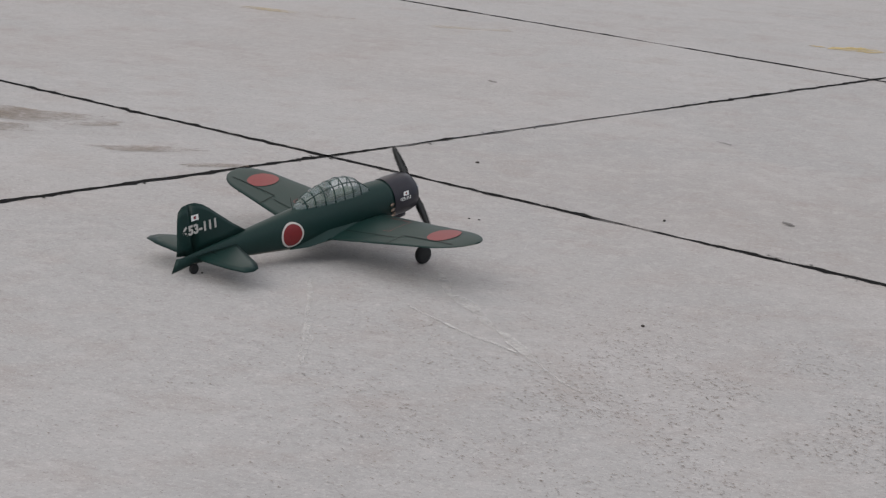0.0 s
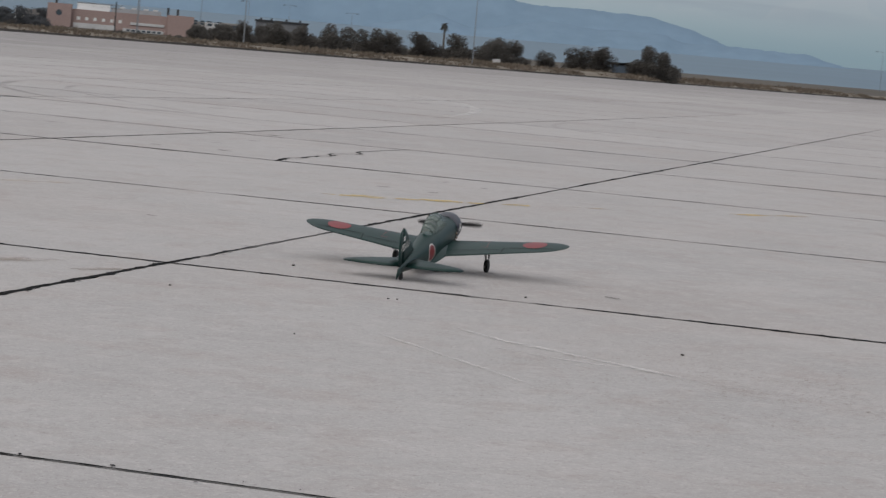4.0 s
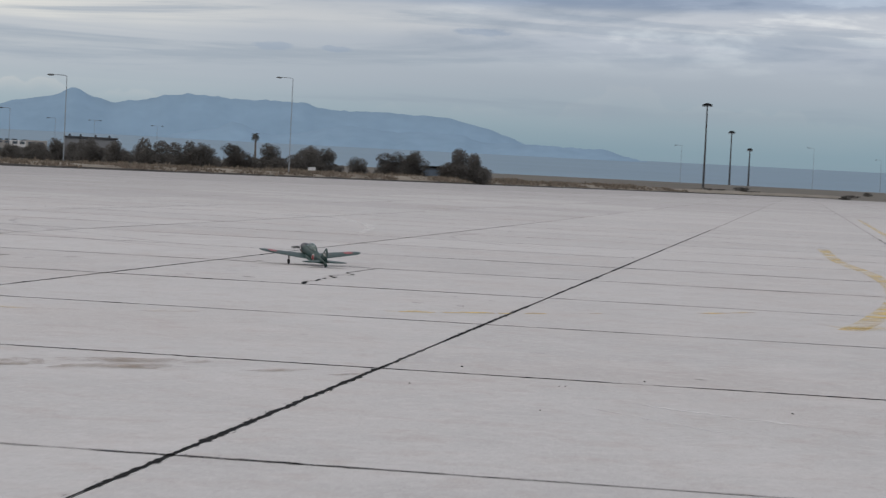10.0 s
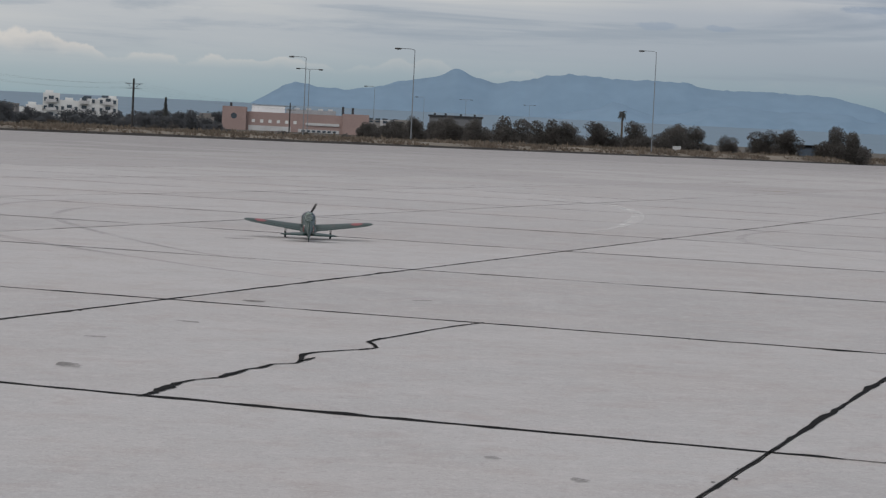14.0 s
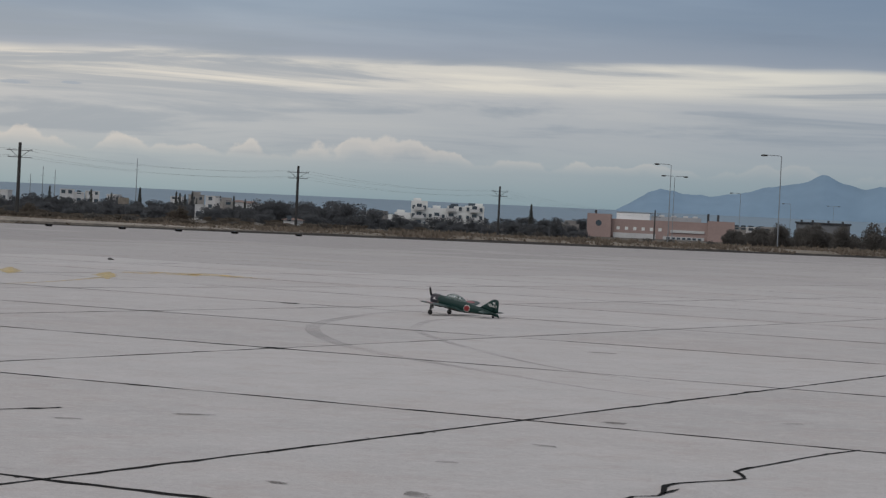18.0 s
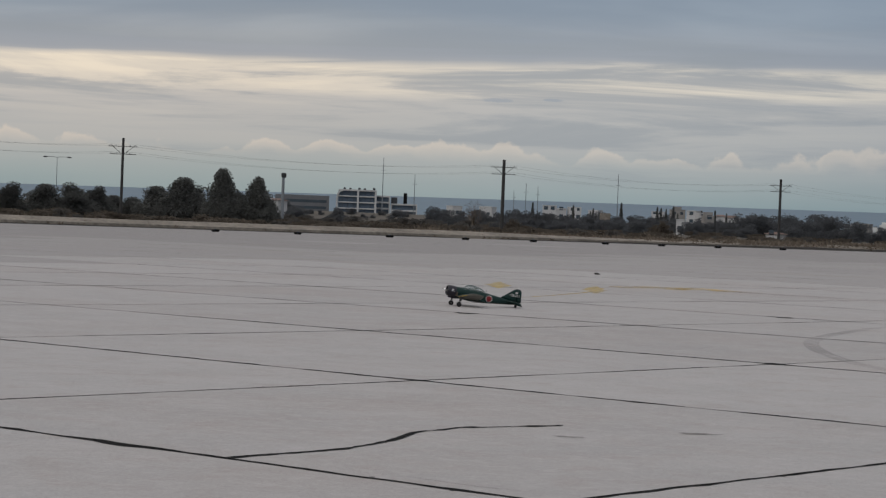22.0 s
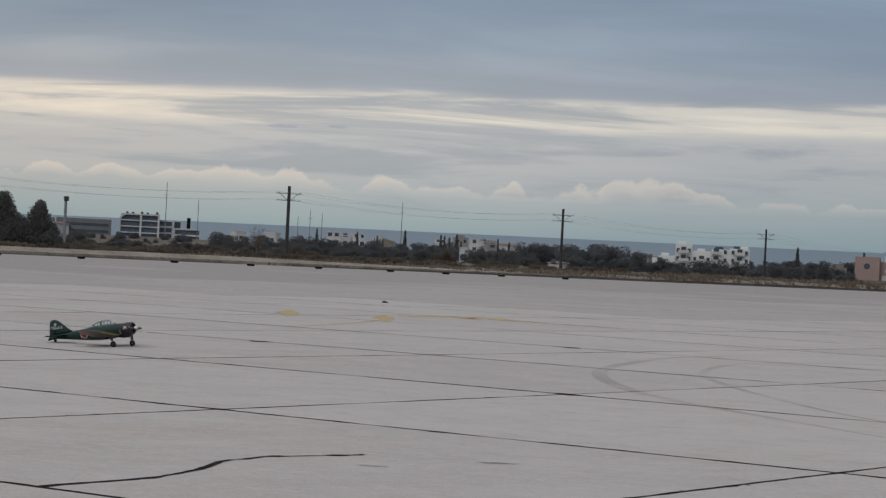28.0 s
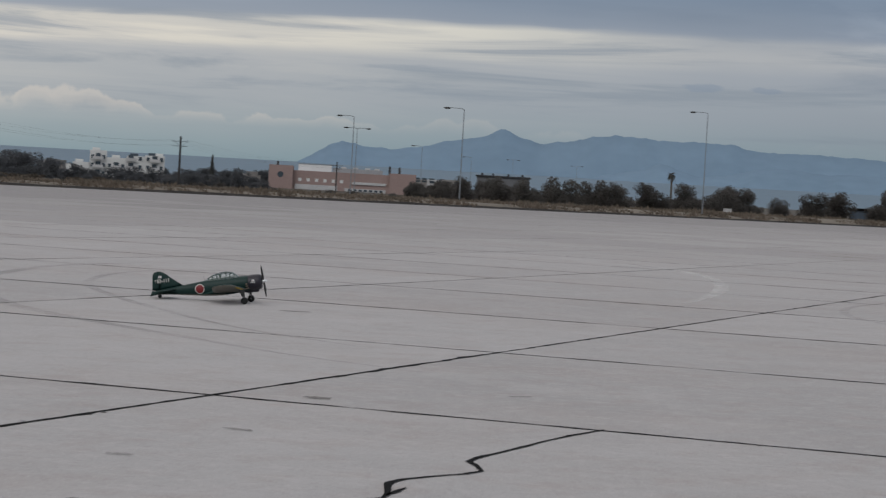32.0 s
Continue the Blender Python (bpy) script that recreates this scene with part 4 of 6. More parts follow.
RIDGE = [(-6.4, 0.55), (-5.9, 0.82), (-5.45, 1.1), (-5.2, 1.2), (-4.65, 1.08), (-3.8, 1.06), (-3.0, 1.2), (-2.62, 1.32), (-2.05, 1.42), (-1.6, 1.5), (-1.4, 1.62), (-1.28, 1.69), (-1.17, 1.72), (-1.08, 1.68), (-0.94, 1.63), (-0.75, 1.53),
         (-0.2, 1.39), (0.65, 1.52), (1.07, 1.63), (1.64, 1.7), (2.21, 1.68), (2.78, 1.63), (3.84, 1.64), (4.62, 1.62), (5.12, 1.48), (6.6, 1.48), (8.2, 1.43), (9.4, 1.15), (10.2, 0.85), (11.2, 0.6)]


def build_hills():
    # both ridges share the colour that holds the painted haze
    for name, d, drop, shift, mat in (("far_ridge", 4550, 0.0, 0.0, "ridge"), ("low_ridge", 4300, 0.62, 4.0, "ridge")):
        bm = bmesh.new()
        rows = []
        n = 160
        for k in range(n + 1):
            az = RIDGE[0][0] + (RIDGE[-1][0] - RIDGE[0][0]) * k / n
            el = np.interp(az, [p[0] for p in RIDGE], [p[1] for p in RIDGE]) - (drop if name == "low_ridge" else 0)
            el += 0.03 * noise.noise((az * 3.2, drop, 0)) + 0.03 * noise.noise((az * 9, drop, 4))
            el = max(el, 0.3)
            row = []
            for f, dd in ((0.0, -150), (0.55, -90), (1.0, 0), (0.4, 120)):
                x, y = spot(az + shift * (name == "low_ridge"), d + dd)
                row.append(bm.verts.new((x, y, 1.44 + d * math.tan(radians(0.3 + (el - 0.3) * f)) + 8 * noise.noise((az * 3, f * 5, 2)) * (0 < f < 1))))
            rows.append(row)
        for a, b in zip(rows, rows[1:]):
            for k in range(3):
                bm.faces.new((a[k], b[k], b[k + 1], a[k + 1]))
        tagged(part(name, bm, mat, smooth=True), "mountain ridge across the water, haze painted into its blue", "mountain", kind="structure")


# ---- trees ----
def tree_mesh_set(rnd, height, width, leaf, count, mat, spire=False, bare=False, limbs=True, pointed=False):
    """Trunk, limbs and crown of one tree, standing on its own origin."""
    bt = bmesh.new()
    fork = height * (0.14 if not spire else 0.06)
    tube(bt, (0, 0, -0.15), (rnd.uniform(-0.1, 0.1), 0, fork * 1.6), width * 0.05 + 0.05, width * 0.03 + 0.02, 7)
    blobs, arms = [], []
    for k in range(9 if not spire else 5):
        a = rnd.uniform(0, 2 * math.pi)
        if spire:
            c = Vector((0, 0, height * (0.15 + 0.17 * k)))
            r = Vector((width * 0.5 * (1 - 0.17 * k), width * 0.5 * (1 - 0.17 * k), height * 0.14))
        else:
            rr, up = width * rnd.uniform(0.05, 0.34), rnd.uniform(0.3, 0.8)
            slim = 1.0
            if pointed:
                up = 0.28 + 0.075 * k
                slim = 1.2 - 0.8 * up
                rr *= slim
            c = Vector((math.cos(a) * rr, math.sin(a) * rr, height * up - 0.25 * rr))
            r = Vector((width * rnd.uniform(0.17, 0.3) * slim, width * rnd.uniform(0.17, 0.3) * slim, height * rnd.uniform(0.14, 0.24) * (0.5 + 0.5 * slim))) * (1.3 if pointed else 1.0)
        blobs.append((c, r))
        if limbs and not spire and k < 6:
            bl = bmesh.new()
            tube(bl, (0, 0, fork * 0.9), c, width * 0.022 + 0.02, 0.012, 5)
            arms.append(mesh_of("limb", bl, "bark", True))
    if not spire and not bare:
        for k in range(5):
            a = 2 * math.pi * (k + rnd.random()) / 5
            blobs.append((Vector((math.cos(a) * width * 0.27, math.sin(a) * width * 0.27, height * 0.2)), Vector((width * 0.22, width * 0.22, height * 0.2))))
    if bare:
        for k in range(140):
            c, r = rnd.choice(blobs)
            p = c + Vector([rnd.gauss(0, 0.5) * v for v in r])
            q = p + Vector((rnd.uniform(-0.5, 0.5), rnd.uniform(-0.5, 0.5), rnd.uniform(0.2, 0.9)))
            bl = bmesh.new()
            tube(bl, p, q, 0.03, 0.012, 3, False)
            arms.append(mesh_of("twig", bl, "twig"))
    bc = bmesh.new()
    for _ in range(count if not bare else count // 5):
        c, r = rnd.choice(blobs)
        d = Vector([rnd.gauss(0, 1) for _ in range(3)]).normalized() * (rnd.uniform(0.4, 1.3) if pointed else rnd.uniform(0.5, 1.12))
        p = c + Vector((d.x * r.x, d.y * r.y, d.z * r.z))
        p.z = max(p.z, 0.05)
        u = Vector([rnd.gauss(0, 1) for _ in range(3)]).normalized()
        v = u.orthogonal().normalized()
        s = leaf * rnd.uniform(0.6, 1.4)
        bc.faces.new([bc.verts.new(p + q) for q in (u * s, v * s * 0.7, -u * s, -v * s * 0.8)])
    return mesh_of("trunk", bt, "bark", True), mesh_of("crown", bc, mat), arms


def plant(meshes, m, label, category="tree", group="trees beyond the apron"):
    t = thing(category, m, label, category, group)
    share("trunk", meshes[0], t, Matrix())
    tagged(share("crown", meshes[1], t, Matrix()), kind="stuff")
    for me in meshes[2]:
        share("limb", me, t, Matrix())
    return t


def join_woods(items):
    """One mesh of many far crowns: (mesh, pose) pairs."""
    pts, faces, base = [], [], 0
    for me, m in items:
        co = np.empty(len(me.vertices) * 3, dtype=np.float32)
        me.vertices.foreach_get("co", co)
        co = co.reshape(-1, 3)
        a = np.array(m)
        pts.append(co @ a[:3, :3].T + a[:3, 3])
        faces.append(np.arange(len(co)).reshape(-1, 4) + base)
        base += len(co)
    me = bpy.data.meshes.new("far_woods")
    me.from_pydata(np.concatenate(pts).tolist(), [], np.concatenate(faces).tolist())
    me.update()
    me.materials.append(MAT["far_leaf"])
    tagged(new("far_woods", me), "distant dark trees between the houses of the town", "woods", kind="stuff")


def build_trees():
    rnd = random.Random(21)
    round_trees = [tree_mesh_set(rnd, 6.3, 6.4, 0.12, 9000, "leaf") for _ in range(4)]
    shrubs = [tree_mesh_set(rnd, 2.0, 2.8, 0.13, 900, "leaf", limbs=False) for _ in range(3)]
    pines = [tree_mesh_set(rnd, 6.9, 7.2, 0.15, 13000, "leaf_blue", pointed=True) for _ in range(3)]
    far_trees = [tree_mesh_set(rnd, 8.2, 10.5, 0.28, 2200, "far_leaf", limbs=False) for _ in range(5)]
    cypress = tree_mesh_set(rnd, 10.0, 2.2, 0.2, 1500, "leaf_blue", spire=True, limbs=False)
    bare = tree_mesh_set(rnd, 6.0, 6.0, 0.07, 1500, "twig", bare=True)
    olive = "rounded dark olive tree on the dry verge"
    # the row past the apron, seen against the ridge
    for az, s in ((-3.3, 0.62), (-2.75, 0.68), (-2.1, 0.75), (-1.3, 0.9), (-0.6, 0.78), (0.3, 0.88), (1.15, 0.92), (1.75, 0.92), (2.6, 0.98), (3.5, 0.92), (4.2, 0.92), (4.75, 0.95),
                  (5.2, 0.38), (5.75, 0.66), (6.55, 0.95), (7.1, 0.95), (8.3, 0.98), (8.85, 0.9)):
        x, y = spot(az, 400 + rnd.uniform(-8, 8))
        plant(round_trees[rnd.randrange(4)], pose(x, y, -0.05, 0, 0, rnd.uniform(0, 360)) @ Matrix.Diagonal((s * 1.05, s * 1.05, s * rnd.uniform(1.05, 1.2), 1)), olive)
    for k in range(11):
        s = rnd.uniform(0.5, 0.66)
        x, y = spot(rnd.uniform(-3.1, 5.0), rnd.uniform(415, 460))
        plant(round_trees[rnd.randrange(4)], pose(x, y, -0.05, 0, 0, rnd.uniform(0, 360)) @ Matrix.Diagonal((s * 1.2, s * 1.2, s, 1)), "low dark olive tree behind the row")
    for az, d, s in ((-2.35, 430, 0.72), (-1.75, 436, 0.76), (-0.95, 428, 0.74), (-0.25, 432, 0.7), (0.75, 425, 0.6), (2.15, 420, 0.55), (3.05, 425, 0.6)):
        x, y = spot(az, d)
        plant(round_trees[rnd.randrange(4)], pose(x, y, -0.05, 0, 0, rnd.uniform(0, 360)) @ Matrix.Diagonal((s * 1.25, s * 1.25, s, 1)), "low dark olive tree behind the row")
    palm = thing("palm_tree", facing(3.06, 450), "slender palm tree behind the olive row", "palm tree")
    bm = bmesh.new()
    tube(bm, (0, 0, -0.2), (0.15, 0, 7.6), 0.24, 0.16, 8)
    part("trunk", bm, "bark", palm)
    for k in range(34):
        bm, a, up = bmesh.new(), 2.4 * k, rnd.uniform(-0.9, 1.1)
        prev = None
        for q in range(6):
            u = q / 5
            c = Vector((0.15 + math.cos(a) * 0.9 * u, math.sin(a) * 0.9 * u, 7.6 + up * u + 0.5 * u - 1.0 * u * u))
            w = 0.22 * math.sin(math.pi * (0.15 + 0.8 * u))
            sd = Vector((-math.sin(a), math.cos(a), 0)) * w
            row = [bm.verts.new(c + sd), bm.verts.new(c + Vector((0, 0, 0.05))), bm.verts.new(c - sd)]
            if prev:
                for i in (0, 1):
                    bm.faces.new((prev[i], prev[i + 1], row[i + 1], row[i]))
            prev = row
        part("frond", bm, "leaf_blue", palm)
    # pines to the south
    for az, d, s, wide in ((-34.2, 300, 0.55, 1.5), (-33.4, 295, 0.55, 1.6), (-32.6, 300, 0.58, 1.7), (-31.9, 300, 0.58, 1.7), (-31.3, 305, 0.55, 1.5), (-29.8, 300, 0.62, 1.4), (-29.25, 295, 0.68, 1.35),
                           (-28.85, 300, 0.62, 1.2), (-29.16, 295, 0.77, 1.3), (-28.19, 290, 0.94, 0.85), (-27.77, 298, 0.55, 1.3), (-27.34, 290, 0.82, 0.85), (-27.0, 300, 0.45, 1.1), (-30.4, 310, 0.4, 1.9), (-30.9, 312, 0.42, 1.9)):
        x, y = spot(az, d)
        plant(pines[rnd.randrange(3)], pose(x, y, -0.05, 0, 0, rnd.uniform(0, 360)) @ Matrix.Diagonal((s * wide, s * wide, s, 1)), "dense dark pine behind the verge")
    for k in range(26):
        x, y = spot(rnd.uniform(-36, -26.6), rnd.uniform(318, 350))
        plant(shrubs[rnd.randrange(3)], pose(x, y, -0.1, 0, 0, rnd.uniform(0, 360)) @ Matrix.Diagonal((1.5, 1.5, rnd.uniform(0.9, 1.35), 1)), "dark bush between the pines", "bush", "bushes")
    x, y = spot(-21.9, 380)
    plant(bare, pose(x, y, -0.05, 0, 0, 40), "bare thin-branched tree behind the verge")
    # dark woods between the houses
    woods = []
    for k in range(300):
        az = rnd.uniform(-27.5, -6.8)
        d = rnd.uniform(480, 800)
        hidden = -12.8 < az < -9.2 or -26.2 < az < -22.8
        if hidden and rnd.random() < 0.35:
            continue
        s = rnd.uniform(0.3, 0.7) * (0.66 if hidden else 1.0) * (0.98 if -15.2 < az < -12.9 else 0.74 if az < -15.5 else 0.72 if az > -9.2 else 0.95) * d / 640
        x, y = spot(az, d)
        z = 3.0 * max(0.0, min(1.0, (d - 660) / 160)) - 0.1
        item = (far_trees[rnd.randrange(5)], pose(x, y, z, 0, 0, rnd.uniform(0, 360)) @ Matrix.Diagonal((s * rnd.uniform(0.8, 1.5), s * rnd.uniform(0.8, 1.5), s, 1)))
        if d > 610:
            woods.append((item[0][1], item[1]))
        else:
            plant(*item, "distant dark tree between the houses")
    for k in range(60):
        az, d = rnd.uniform(-21.5, -12.8), rnd.uniform(700, 790)
        s = rnd.uniform(0.3, 0.52)
        x, y = spot(az, d)
        woods.append((far_trees[rnd.randrange(5)][1], pose(x, y, 0.8, 0, 0, rnd.uniform(0, 360)) @ Matrix.Diagonal((s * 0.9, s * 0.9, s * 1.15, 1))))
    join_woods(woods)
    for az in (-12.1, -11.7, -10.82, -10.5, -10.25, -9.95, -9.65):
        x, y = spot(az, 655)
        s = rnd.uniform(0.52, 0.64)
        plant(far_trees[rnd.randrange(5)], pose(x, y, -0.1, 0, 0, rnd.uniform(0, 360)) @ Matrix.Diagonal((s * 0.8, s * 0.8, s, 1)), "dark tree in front of the white flats")
    for k in range(15):
        az = -15.1 + 2.75 * (k + rnd.uniform(-0.3, 0.3)) / 14
        x, y = spot(az, rnd.uniform(545, 600))
        s = rnd.uniform(0.62, 0.9) * (1.0 if az < -12.8 else 0.8)
        plant(far_trees[rnd.randrange(5)], pose(x, y, -0.1, 0, 0, rnd.uniform(0, 360)) @ Matrix.Diagonal((s * rnd.uniform(0.7, 1.0), s * 0.8, s, 1)), "tall dark tree in a grove before the houses")
    for k in range(34):
        az = rnd.uniform(-27.6, -21.2)
        x, y = spot(az, rnd.uniform(330, 520))
        s = rnd.uniform(0.5, 1.15)
        plant(shrubs[rnd.randrange(3)], pose(x, y, -0.1, 0, 0, rnd.uniform(0, 360)) @ Matrix.Diagonal((s * 1.4, s * 1.4, s * 0.85, 1)), "dark scrubby bush before the office block", "bush", "bushes")
    for k in range(10):
        x, y = spot(rnd.uniform(-21, -13), rnd.uniform(700, 800))
        s = rnd.uniform(0.4, 0.75)
        plant(cypress, pose(x, y, 1.0) @ Matrix.Diagonal((s * 0.95, s * 0.95, s, 1)), "slender dark cypress among the houses")
    for az, d, s in ((-18.2, 800, 0.85), (-17.3, 760, 0.72), (-18.9, 780, 0.6), (-19.4, 790, 0.7), (-16.9, 800, 0.8), (-8.4, 690, 0.8), (-16.2, 820, 0.7)):
        x, y = spot(az, d)
        plant(cypress, pose(x, y, 1.5) @ Matrix.Diagonal((s, s, s, 1)), "slender dark cypress among the houses")
    for k in range(26):
        az = rnd.uniform(9.3, 24)
        x, y = spot(az, rnd.uniform(560, 720))
        s = rnd.uniform(0.5, 0.9)
        plant(shrubs[rnd.randrange(3)], pose(x, y, -0.1, 0, 0, rnd.uniform(0, 360)) @ Matrix.Diagonal((s * 2, s * 2, s, 1)), "low dark shrub on the far edge of the field", "shrub", "shrubs")
    for az, d, w, h in ((15.75, 690, 1.75, 1.1), (20.2, 760, 2.3, 1.0), (20.6, 770, 1.8, 0.9), (21.9, 780, 2.4, 1.0), (18.9, 740, 1.2, 0.7)):
        x, y = spot(az, d)
        plant(shrubs[rnd.randrange(3)], pose(x, y, rise(d) - 0.3, 0, 0, 40 * az) @ Matrix.Diagonal((w, w, h, 1)), "broad dark bush near the light masts", "bush", "bushes by the masts")
    brown = [tree_mesh_set(rnd, 1.6, 3.4, 0.12, 900, "scrub", limbs=False) for _ in range(3)]
    for k in range(190):
        az = rnd.uniform(-35, -11)
        x, y = edge_spot(az, rnd.uniform(9, 120) if k < 110 else rnd.uniform(100, 320))
        s = rnd.uniform(0.4, 1.0)
        plant(brown[rnd.randrange(3)], pose(x, y, -0.05, 0, 0, rnd.uniform(0, 360)) @ Matrix.Diagonal((s * 1.5, s * 1.5, s * 0.8, 1)), "low brown scrub behind the verge", "bush", "brown scrub")
    for az, d, w, h in ((-17.18, 400, 1.25, 2.0), (-17.4, 405, 0.9, 1.5), (-20.9, 420, 1.2, 1.5)):
        x, y = spot(az, d)
        plant(brown[0], pose(x, y, -0.1, 0, 0, 90 * az) @ Matrix.Diagonal((w, w, h, 1)), "large dark brown bush behind the verge", "bush", "brown scrub")
    for az, d, h, wide in ((-22.94, 600, 5.4, 0.8), (-22.59, 605, 4.9, 0.9), (-20.75, 600, 5.4, 0.9), (-20.21, 610, 6.0, 0.8), (-17.8, 700, 5.0, 0.9), (-15.33, 700, 6.0, 0.7), (-14.94, 700, 5.2, 0.7), (-7.72, 500, 5.0, 0.7), (-18.9, 640, 5.0, 0.8), (-17.0, 660, 4.8, 1.0), (-16.5, 650, 4.4, 1.1), (-16.2, 640, 4.6, 1.0), (-15.9, 655, 4.5, 1.1), (-15.6, 645, 4.2, 1.0), (-15.25, 640, 4.5, 1.0), (-8.9, 600, 4.0, 1.1), (-8.5, 610, 3.6, 1.2)):
        x, y = spot(az, d)
        plant(far_trees[rnd.randrange(5)], pose(x, y, rise(d) - 0.1, 0, 0, 77 * az) @ Matrix.Diagonal((h / 8.2 * wide, h / 8.2 * wide, h / 8.2, 1)), "distant dark tree between the houses")
    for k in range(60):
        az = rnd.uniform(-33, 9)
        x, y = edge_spot(az, rnd.uniform(12, 60))
        s = rnd.uniform(0.3, 0.75)
        plant(shrubs[rnd.randrange(3)], pose(x, y, -0.05, 0, 0, rnd.uniform(0, 360)) @ Matrix.Diagonal((s, s, s, 1)), "small scrubby bush on the verge", "bush", "bushes")


# ---- buildings ----
def windows_on(parent, me, x0, x1, z0, rows, cols, dz, y, name="window"):
    for r in range(rows):
        for c in range(cols):
            share(name, me, parent, pose(x0 + (x1 - x0) * (c + 0.5) / cols, y, z0 + dz * r))


def window_mesh(w, h, mat="pane"):
    bm = bmesh.new()
    box(bm, -w / 2, -0.02, 0, w / 2, 0.05, h)
    me = mesh_of("window", bm, [mat, "frame"])
    return me


def block(name, x0, y0, z0, x1, y1, z1, mat, parent, label=""):
    bm = bmesh.new()
    box(bm, x0, y0, z0, x1, y1, z1, 0.05)
    return part(name, bm, mat, parent, label)


def build_pink():
    b = thing("office_block", facing(-5.18, 690), "long low pink rendered building with a white roof storey", "building")
    # +x runs towards smaller azimuth as seen from the field
    block("wing", 14.5, -12, -1, 21.7, 2.5, 7.4, "pink", b, "pink end block with a round emblem")
    block("wall", -14.5, -12, -1, 14.5, 0, 6.1, "pink", b)
    block("wing", -22.5, -12, -1, -14.5, 1.0, 6.7, "pink", b, "pink end block")
    bm = bmesh.new()
    loft(bm, [[(x, -1.0, 6.1), (x, -4.0, 8.1), (x, -10.0, 8.1), (x, -10.0, 6.1)] for x in (3.0, 13.0)])
    part("roof_storey", bm, "house_white", b, "white roof storey with a sloping front")
    block("roof_storey", -12.5, -9, 6.1, 2.6, -3, 7.4, "house_grey", b, "low grey roof storey")
    for x in (-11.5, -8.6, -5.0, -1.4):
        block("roof_unit", x, -6, 7.4, x + 1.5, -4, 7.9, "house_white", b)
    block("roof_edge", 2.8, -10.4, 8.1, 13.2, -3.8, 8.25, "house_grey", b)
    for x0, x1, z0, z1 in ((-13.6, -3.4, 2.7, 3.5), (-13.6, -1.2, 0.5, 1.5), (1.0, 13.8, 0.3, 2.0)):
        block("white_band", x0, 0, z0, x1, 0.35, z1, "house_white", b, "white band along the facade")
    me = window_mesh(0.95, 0.95, "frame")
    windows_on(b, me, -1.5, 13.6, 2.9, 1, 6, 1, 0.03)
    me = window_mesh(1.0, 0.6)
    windows_on(b, me, -13, -2, 0.7, 1, 7, 1, 0.38)
    bm = bmesh.new()
    lathe(bm, [(0.9, 0), (0.9, 0.08)], pose(18.2, 2.5, 4.6, -90), 16)
    part("emblem", bm, "pane", b, "dark round emblem")
    for x, h in ((19.0, 1.2), (-18, 1.3), (-15, 1.5)):
        block("chimney", x, -6, 6.2, x + 0.7, -5.3, 7.4 + h, "slate", b)


def build_white_flats():
    b = thing("apartment_block", facing(-10.52, 700, 0.4), "stepped white apartment block with dark balconies", "building")
    for x0, x1, z in ((-11.5, -5.5, 7.6), (-5.5, 0, 7.2), (0, 6, 6.4), (6, 11, 8.4), (11, 16, 4.6), (16.5, 22, 3.8)):
        block("wall", x0, -10, -1, x1 - 0.02, 0.3 * (int(x0) % 3), z, "frame", b)
    for x, z, m in ((-9, 7.6, "pane"), (-3.5, 7.2, "pane"), (8, 8.4, "frame"), (2, 6.4, "frame"), (-11, 7.6, "frame"), (13, 4.6, "frame")):
        block("roof_hut", x, -6, z, x + 2.4, -3, z + 0.8, m, b)
    balcony = bmesh.new()
    box(balcony, -1.6, 0, 0, 1.6, 1.0, 0.15)
    box(balcony, -1.6, 0.92, 0.15, 1.6, 1.0, 0.9)
    bme = mesh_of("balcony", balcony, "house_white")
    wme = window_mesh(1.5, 1.6)
    sme = window_mesh(0.9, 1.1)
    for x0, x1, n, st in ((-11.5, -5.5, 3, 3), (-5.5, 0, 2, 3), (0, 6, 3, 2), (6, 11, 3, 3), (11, 16, 2, 1), (16.5, 22, 3, 1)):
        for r in range(st):
            for c in range(n):
                x = x0 + (x1 - x0) * (c + 0.5) / n
                share("window", wme if c % 2 else sme, b, pose(x, 0.65, 0.9 + 2.5 * r))
                if c % 2:
                    share("balcony", bme, b, pose(x, 0.62, 0.6 + 2.5 * r))


